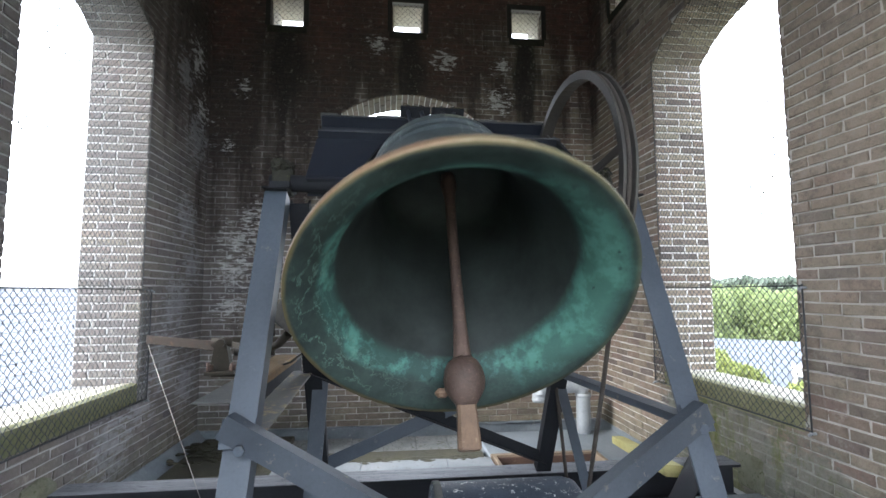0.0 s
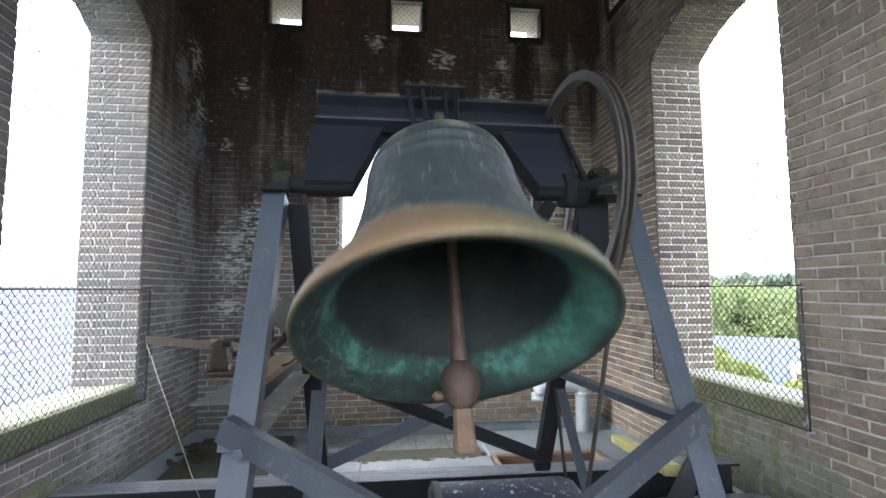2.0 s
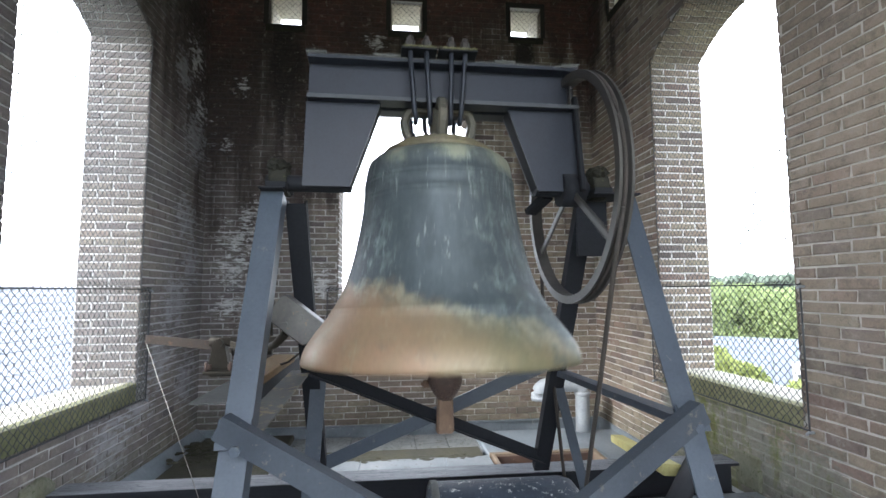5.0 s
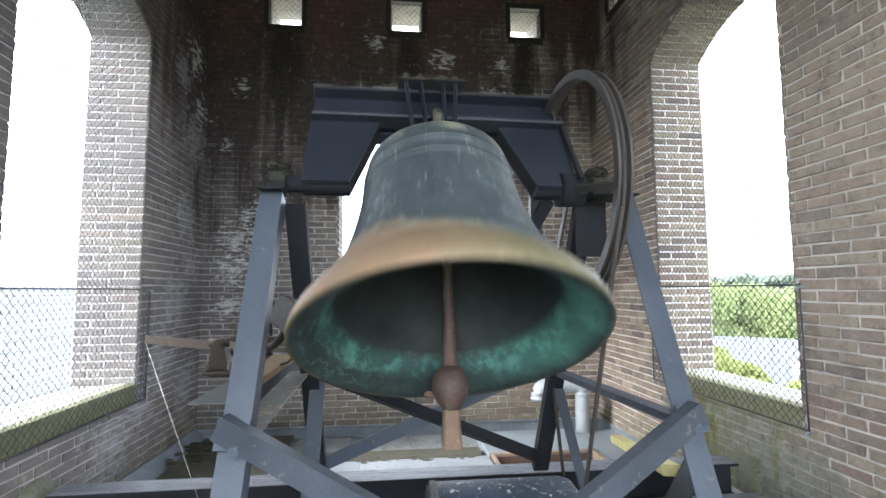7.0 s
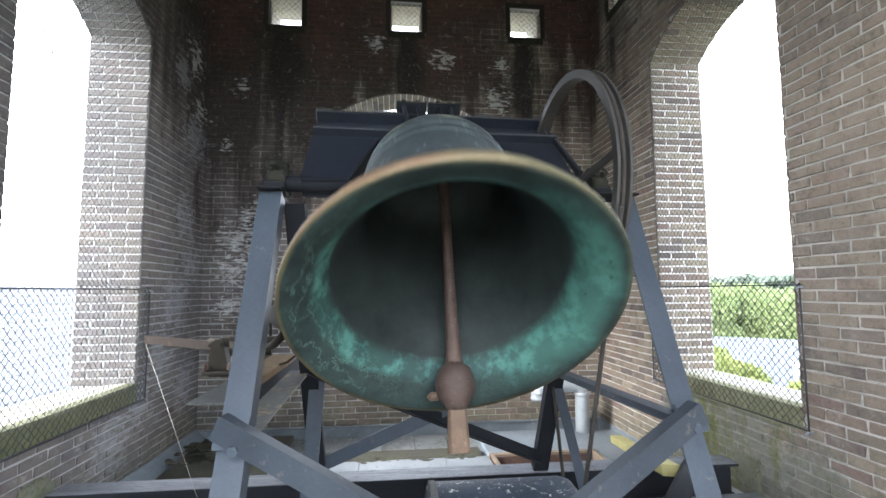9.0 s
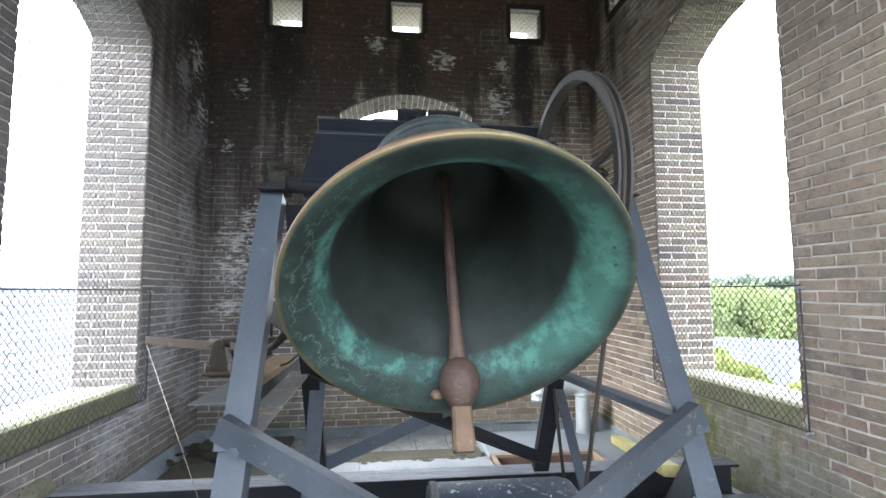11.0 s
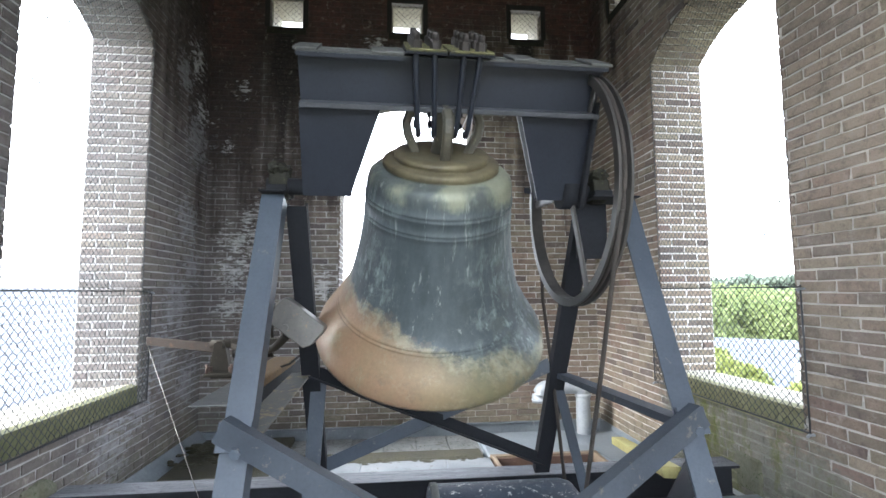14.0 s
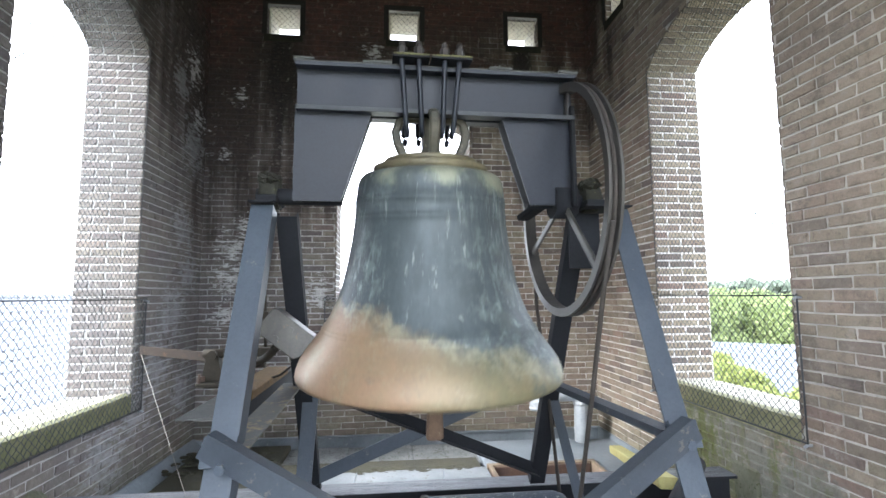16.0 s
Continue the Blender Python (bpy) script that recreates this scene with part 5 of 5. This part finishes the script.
def netting(place, o, z0):
    """Fine bird netting over the open arch."""
    th = thing("bird_net", place(o.mid, 0.012, z0), "fine black bird netting over the arched opening", "netting", "bird nets")
    bm = bmesh.new()
    p = 0.05
    for i in range(int((o.u1 - o.u0) / p) + 1):
        for sgn in (1, -1):
            pts = []
            j = 0
            while True:
                z = z0 + j * p / 2
                u = min(max(o.u0 + i * p + (sgn * p / 2 if j % 2 else 0), o.u0), o.u1)
                if z > o.head(u) + 0.01:
                    break
                pts.append(place(u, 0.012 + 0.001 * sgn, z))
                j += 1
            if len(pts) > 2:
                tube(pts, 0.0026, 3, bm)
    part("net", bm, M_WIRE, th)


def net_small(place, o):
    th = thing("window_mesh", place(o.mid, -0.03, o.z0), "small square of wire mesh in a high window", "wire mesh", "small window meshes")
    bm = bmesh.new()
    p = 0.06
    n = int((o.u1 - o.u0) / p)
    for i in range(-n, n + 1):
        for sgn in (1, -1):
            pts = []
            for k in range(0, 13):
                q = k / 12
                z = o.z0 + q * (o.spring - o.z0)
                u = (o.u0 if sgn > 0 else o.u1) + sgn * (i * p + q * (o.spring - o.z0))
                if o.u0 <= u <= o.u1:
                    pts.append(place(u, -0.03, z))
            if len(pts) > 1:
                tube(pts, 0.0016, 3, bm)
    part("mesh", bm, M_WIRE, th)
    # added pale boards hold the light that falls on the brick reveal
    part("lining", block_in(place, o.u0 + 0.004, o.u1 - 0.004, -0.05, -WALL - 0.02, o.spring - 0.02, o.spring - 0.007), M_REVEAL_LIT, th, "pale lining added so the lit reveal reads bright")
    for a, b in ((o.u0 + 0.007, o.u0 + 0.02), (o.u1 - 0.02, o.u1 - 0.007)):
        part("lining", block_in(place, a, b, -0.05, -WALL - 0.02, o.z0 + 0.007, o.spring - 0.021), M_REVEAL_LIT, th, "pale lining added so the lit reveal reads bright")
    part("ledge", block_in(place, o.u0 - 0.03, o.u1 + 0.03, 0.007, 0.016, o.z0 - 0.075, o.z0 - 0.002), M_MOSSD, th, "grimy mossy ledge")
    for a, b in ((o.u0 - 0.05, o.u0 - 0.002), (o.u1 + 0.002, o.u1 + 0.05)):
        part("frame_side", block_in(place, a, b, 0.007, 0.018, o.z0 - 0.001, o.spring + 0.05), M_FRAME, th, "blackened timber frame")
    part("frame_head", block_in(place, o.u0 - 0.0015, o.u1 + 0.0015, 0.007, 0.018, o.spring + 0.002, o.spring + 0.05), M_FRAME, th, "blackened timber frame")


def block_in(place, u0, u1, n0, n1, z0, z1):
    bm = bmesh.new()
    v = [bm.verts.new(place(u, n, z)) for u in (u0, u1) for n, z in ((n0, z0), (n1, z0), (n1, z1), (n0, z1))]
    for f in ((0, 1, 2, 3), (7, 6, 5, 4), (0, 4, 5, 1), (1, 5, 6, 2), (2, 6, 7, 3), (3, 7, 4, 0)):
        bm.faces.new([v[i] for i in f])
    return bm


# ---- outside ----
GROUND = -15.0


def outward(dist, deg):
    """A place outside, by distance and bearing from the tower (degrees east of north)."""
    return 1.83 + dist * math.sin(radians(deg)), -5.03 + dist * math.cos(radians(deg))


def crown_mesh(rnd, R, H, n, size, mat):
    """Leaf clumps round a few boughs, uneven and with gaps."""
    lobes = [(Vector((rnd.gauss(0, 0.45) * R, rnd.gauss(0, 0.45) * R, H * rnd.uniform(-0.38, 0.4))), R * rnd.uniform(0.35, 0.6)) for _ in range(11)]
    bm = bmesh.new()
    for k in range(n):
        c, r = lobes[k % len(lobes)]
        d = Vector((rnd.gauss(0, 1), rnd.gauss(0, 1), rnd.gauss(0, 1))).normalized()
        p = c + d * r * rnd.uniform(0.75, 1.08)
        m = Euler((rnd.uniform(0, 6.3), rnd.uniform(0, 6.3), rnd.uniform(0, 6.3))).to_matrix()
        sz = size * rnd.uniform(0.6, 1.4)
        q = [Vector((-1, -0.5, 0)), Vector((0, -0.75, 0.25)), Vector((1, -0.3, 0)), Vector((0.7, 0.6, 0.2)), Vector((-0.5, 0.7, -0.1))]
        bm.faces.new([bm.verts.new(p + m @ (v * sz)) for v in q])
    return bm


def tree(rnd, height, R, mat, leaf, label, n=1500):
    t = thing("tree", (0, 0, GROUND), label, "tree", "trees by the houses")
    BASE[t] = Vector((0, 0, 0))
    tr = lathe([(0.42, 0), (0.3, height * 0.2), (0.22, height * 0.45), (0.1, height * 0.75), (0.03, height * 0.9)], 10)
    for k in range(7):
        a, h0 = rnd.uniform(0, 6.3), height * rnd.uniform(0.3, 0.6)
        tube([(0, 0, h0), (math.cos(a) * R * 0.4, math.sin(a) * R * 0.4, h0 + height * 0.12), (math.cos(a) * R * 0.8, math.sin(a) * R * 0.8, h0 + height * 0.2)], 0.08, 5, tr)
    part("trunk", tr, M_BARK, t)
    bm = crown_mesh(rnd, R, height * 0.75, n, leaf, mat)
    bmesh.ops.translate(bm, verts=bm.verts, vec=(0, 0, height * 0.6))
    part("crown", bm, mat, t)
    return t


def landscape():
    rnd = random.Random(11)
    bm = bmesh.new()
    bmesh.ops.create_grid(bm, x_segments=2, y_segments=2, size=2500, matrix=Matrix.Translation((0, 0, GROUND)))
    tagged(mesh_of("ground", bm, M_GRASS), "green fields around the tower", "ground", "", "structure")
    # trees behind the houses
    kinds = [tree(rnd, 17.0, 5.2, M_LEAF, 0.17, "tall leafy green tree", 15000), tree(rnd, 15.5, 4.6, M_LEAFB, 0.17, "bright yellow-green leafy tree", 12000)]
    spots = [(0, 78, 31.5), (0, 76, 34.5), (0, 80, 37.5), (0, 77, 40.5), (0, 82, 43.5), (0, 79, 46), (1, 92, 33), (1, 96, 36), (1, 93, 39), (1, 97, 42), (1, 92, 45), (0, 74, 29), (1, 88, 30)]
    first = set()
    for k, d, b in spots:
        x, y = outward(d, b)
        g = GROUND - rnd.uniform(2.2, 3.4) + (4.0 if k else 1.2)
        z = rnd.uniform(0, 6)
        if k not in first:
            first.add(k)
            kinds[k].location, kinds[k].rotation_euler = (x, y, g), (0, 0, z)
        else:
            copy_thing(kinds[k], Matrix.Translation((x, y, g)) @ Matrix.Rotation(z, 4, "Z"))
    # far woods
    bm = bmesh.new()
    for k in range(24000):
        b = rnd.uniform(24, 54)
        d = rnd.uniform(190, 260)
        x, y = outward(d, b)
        top = 5.3 + 0.5 * math.sin(b * 1.7) + 0.4 * math.sin(b * 4.1 + 1)
        z = top - abs(rnd.gauss(0, 1)) * 7
        m = Euler((rnd.uniform(0, 6.3), rnd.uniform(0, 6.3), rnd.uniform(0, 6.3))).to_matrix()
        sz = rnd.uniform(0.8, 1.8)
        bm.faces.new([bm.verts.new(Vector((x, y, max(z, GROUND))) + m @ (Vector(v) * sz)) for v in ((-1, -0.5, 0), (0, -0.7, 0.3), (1, 0, 0), (0.3, 0.8, 0), (-0.7, 0.5, 0.2))])
    tagged(mesh_of("far_woods", bm, M_LEAFD), "dark green woods along the horizon", "woods", "", "stuff")
    # bush in front of the roof
    bush = tree(rnd, 12.0, 3.4, M_LEAFM, 0.13, "bright green rounded tree below the tower", 14000)
    x, y = outward(46, 37.0)
    bush.location = (x, y, GROUND - 0.4)
    b2 = copy_thing(bush, Matrix.Translation((*outward(44, 39.6), GROUND - 1.9)) @ Matrix.Rotation(2, 4, "Z"))
    # hall with a pale grey roof
    cx, cy = outward(60, 40)
    hall = thing("hall", (cx, cy, GROUND + 1.5), "low hall with a pale blue-grey sheet roof", "building")
    ang = radians(-40)
    turn = Matrix.Translation((cx, cy, GROUND + 1.5)) @ Matrix.Rotation(ang, 4, "Z")

    def put(name, bm, mat, parent, label=""):
        bmesh.ops.transform(bm, matrix=turn, verts=bm.verts)
        return part(name, bm, mat, parent, label)
    body = put("wall", block(-16, -4, -1.5, 10, 5, 5.2, 0), M_HOUSE, hall)
    for k in range(13):
        bm = bmesh.new()
        u0, u1 = -16.5 + k * 2.08, -16.5 + k * 2.08 + 2.03
        f = [bm.verts.new(p) for p in ((u0, -5, 5.0), (u1, -5, 5.0), (u1, 5.4, 9.3), (u0, 5.4, 9.3), (u0, -5, 5.1), (u1, -5, 5.1), (u1, 5.4, 9.4), (u0, 5.4, 9.4))]
        for q in ((0, 1, 2, 3), (7, 6, 5, 4), (0, 4, 5, 1), (1, 5, 6, 2), (2, 6, 7, 3), (3, 7, 4, 0)):
            bm.faces.new([f[i] for i in q])
        put("roof_sheet", bm, M_ROOF, hall)
    dorm = put("dormer", block(1.6, -4.2, 5.0, 4.6, 0, 7.6, 0.02), M_HOUSE, hall, "white rendered dormer")
    for k in range(3):
        put("window", block(1.95 + k * 0.85, -4.24, 6.1, 2.45 + k * 0.85, -4.19, 7.0, 0.01), M_GLASSD, dorm)
    for k in range(6):
        put("window", block(-14 + k * 3.6, -4.05, 1.2, -12.6 + k * 3.6, -3.98, 2.8, 0.01), M_GLASSD, hall)


def nave_roof():
    """The church roof west of the tower: pantiles on a slope up to a ridge."""
    roof = thing("nave_roof", (-6, 8, -6), "pale blue-grey pantiled church roof with a straight ridge", "roof")
    xr, zr, xe, ze = -9.0, 1.45, -1.3, -5.2
    L = math.hypot(xr - xe, zr - ze)
    dn = Vector(((xe - xr) / L, 0, (ze - zr) / L))
    nn = Vector((-dn.z, 0, dn.x))
    y0, y1 = -3.0, 27.0
    bm = bmesh.new()
    v = [bm.verts.new(p) for p in ((xr, y0, zr - 0.06), (xr, y1, zr - 0.06), (xe, y1, ze - 0.06), (xe, y0, ze - 0.06), (xr, y0, zr - 8), (xr, y1, zr - 8))]
    for f in ((0, 1, 2, 3), (0, 3, 4), (1, 5, 2), (4, 5, 1, 0), (3, 2, 5, 4)):
        bm.faces.new([v[i] for i in f])
    part("roof_body", bm, M_SLATE, roof)
    W_, E_ = 0.26, 0.34
    prof = [(0.0, 0.0), (0.06, 0.035), (0.12, 0.045), (0.18, 0.02), (0.22, 0.0), (0.265, 0.004)]

    def tile(bm, s0, y, lift):
        rows = []
        for s, up in ((s0, 0.0), (s0 + E_ + 0.03, 0.03)):
            rows.append([bm.verts.new(Vector((xr, y + a, zr)) + dn * s + nn * (b + up + lift)) for a, b in prof])
        rows.append([bm.verts.new(w.co - nn * 0.025) for w in rows[1]])
        for r0, r1 in zip(rows, rows[1:]):
            for i in range(len(prof) - 1):
                bm.faces.new((r0[i], r0[i + 1], r1[i + 1], r1[i]))
    rnd = random.Random(5)
    ns, ny = int(L / E_), int((y1 - y0) / W_)
    base = bmesh.new()
    tile(base, 0.0, 0.0, 0.0)
    bmesh.ops.translate(base, verts=base.verts, vec=(-xr, 0, -zr))
    me = bpy.data.meshes.new("pantile")
    base.to_mesh(me)
    base.free()
    me.materials.append(M_PANTILE)
    rest = bmesh.new()
    for i in range(ns):
        for j in range(ny):
            s, y = i * E_, y0 + j * W_
            if 9 <= i < 21 and 14 <= j < 39:
                ob = new("pantile", me)
                ob.parent = roof
                ob.location = Vector((xr, y, zr)) + dn * s + nn * rnd.uniform(0, 0.008) - Vector((-6, 8, -6))
            else:
                tile(rest, s, y, rnd.uniform(0, 0.008))
    tagged(part("pantiles", rest, M_PANTILE, roof), kind="stuff")
    for j in range(75):
        part("ridge_tile", tube([(xr, y0 + j * 0.4, zr - 0.02), (xr, y0 + j * 0.4 + 0.39, zr - 0.03)], 0.11, 10), M_PANTILE, roof)


build_walls()
BELL, CLAPPER = bell()
bell_frame()
setting()
hammer()
stay_wire((0.03, -1.14, 1.35), (-0.42, -1.23, 0.69))
stay_wire((4.02, -1.2, 1.35), (4.46, -1.3, 0.69))
sill("window_sill", place_left, OP_LEFT, "pale stone sill with a mossy edge")
sill("window_sill", place_right, OP_RIGHT, "pale stone sill with a weathered yellow-green edge", M_SILLR)
sill("window_sill", place_back, OP_BACK, "pale stone sill with a mossy edge")
netting(place_left, OP_LEFT, 1.37)
netting(place_right, OP_RIGHT, 1.37)
for o in SMALL:
    net_small(place_back, o)
net_small(place_right, SMALL_R[0])
landscape()
nave_roof()
fence("fence_panel", place_left, OP_LEFT, 0.545, 1.36, "sagging chain-link fence across the arched opening")
fence("fence_panel", place_right, OP_RIGHT, 0.6, 1.36, "chain-link fence across the arched opening")
fence("fence_panel", place_back, OP_BACK, 0.58, 1.36, "chain-link fence across the arched opening")


def motions():
    # swing of the bell: a steady pendulum; on the first swings it runs a little ahead. The clapper leads the bell.
    ahead = ((0, 1.5), (0.3, 0), (0.5, -3.2), (0.75, -1.6), (1, -1.3), (1.25, 2.0), (1.5, 4.5), (1.75, 4.0), (2, 3.0), (2.3, 0.4), (2.6, 0.8), (3, 0.5), (4, -0.7), (6.5, 0), (7, 1.2), (7.4, -0.4), (11, 0.6), (11.5, 0.3), (13, -0.6), (13.5, -0.4), (14, -1.4), (14.5, 0.4), (15, 0.9), (16, 0.6))
    rows, rows2 = [], []
    for k in range(0, 161):
        t = k / 10
        th = math.tau * (t - 0.1164) / 2.1863
        phi = 50.1 * math.cos(th) - 1.03 + float(np.interp(t, [a for a, b in ahead], [b for a, b in ahead]))
        psi = 25 * math.cos(th + 0.28)
        psi -= 0.7 * max(0.0, -psi - 11)
        rows.append((t, pose(*PIVOT, -phi, 0, 1.2)))
        rows2.append((t, pose(0.03, 0, 0.05, phi - psi, 0, 0)))
    walk(BELL, rows)
    walk(CLAPPER, rows2)


motions()
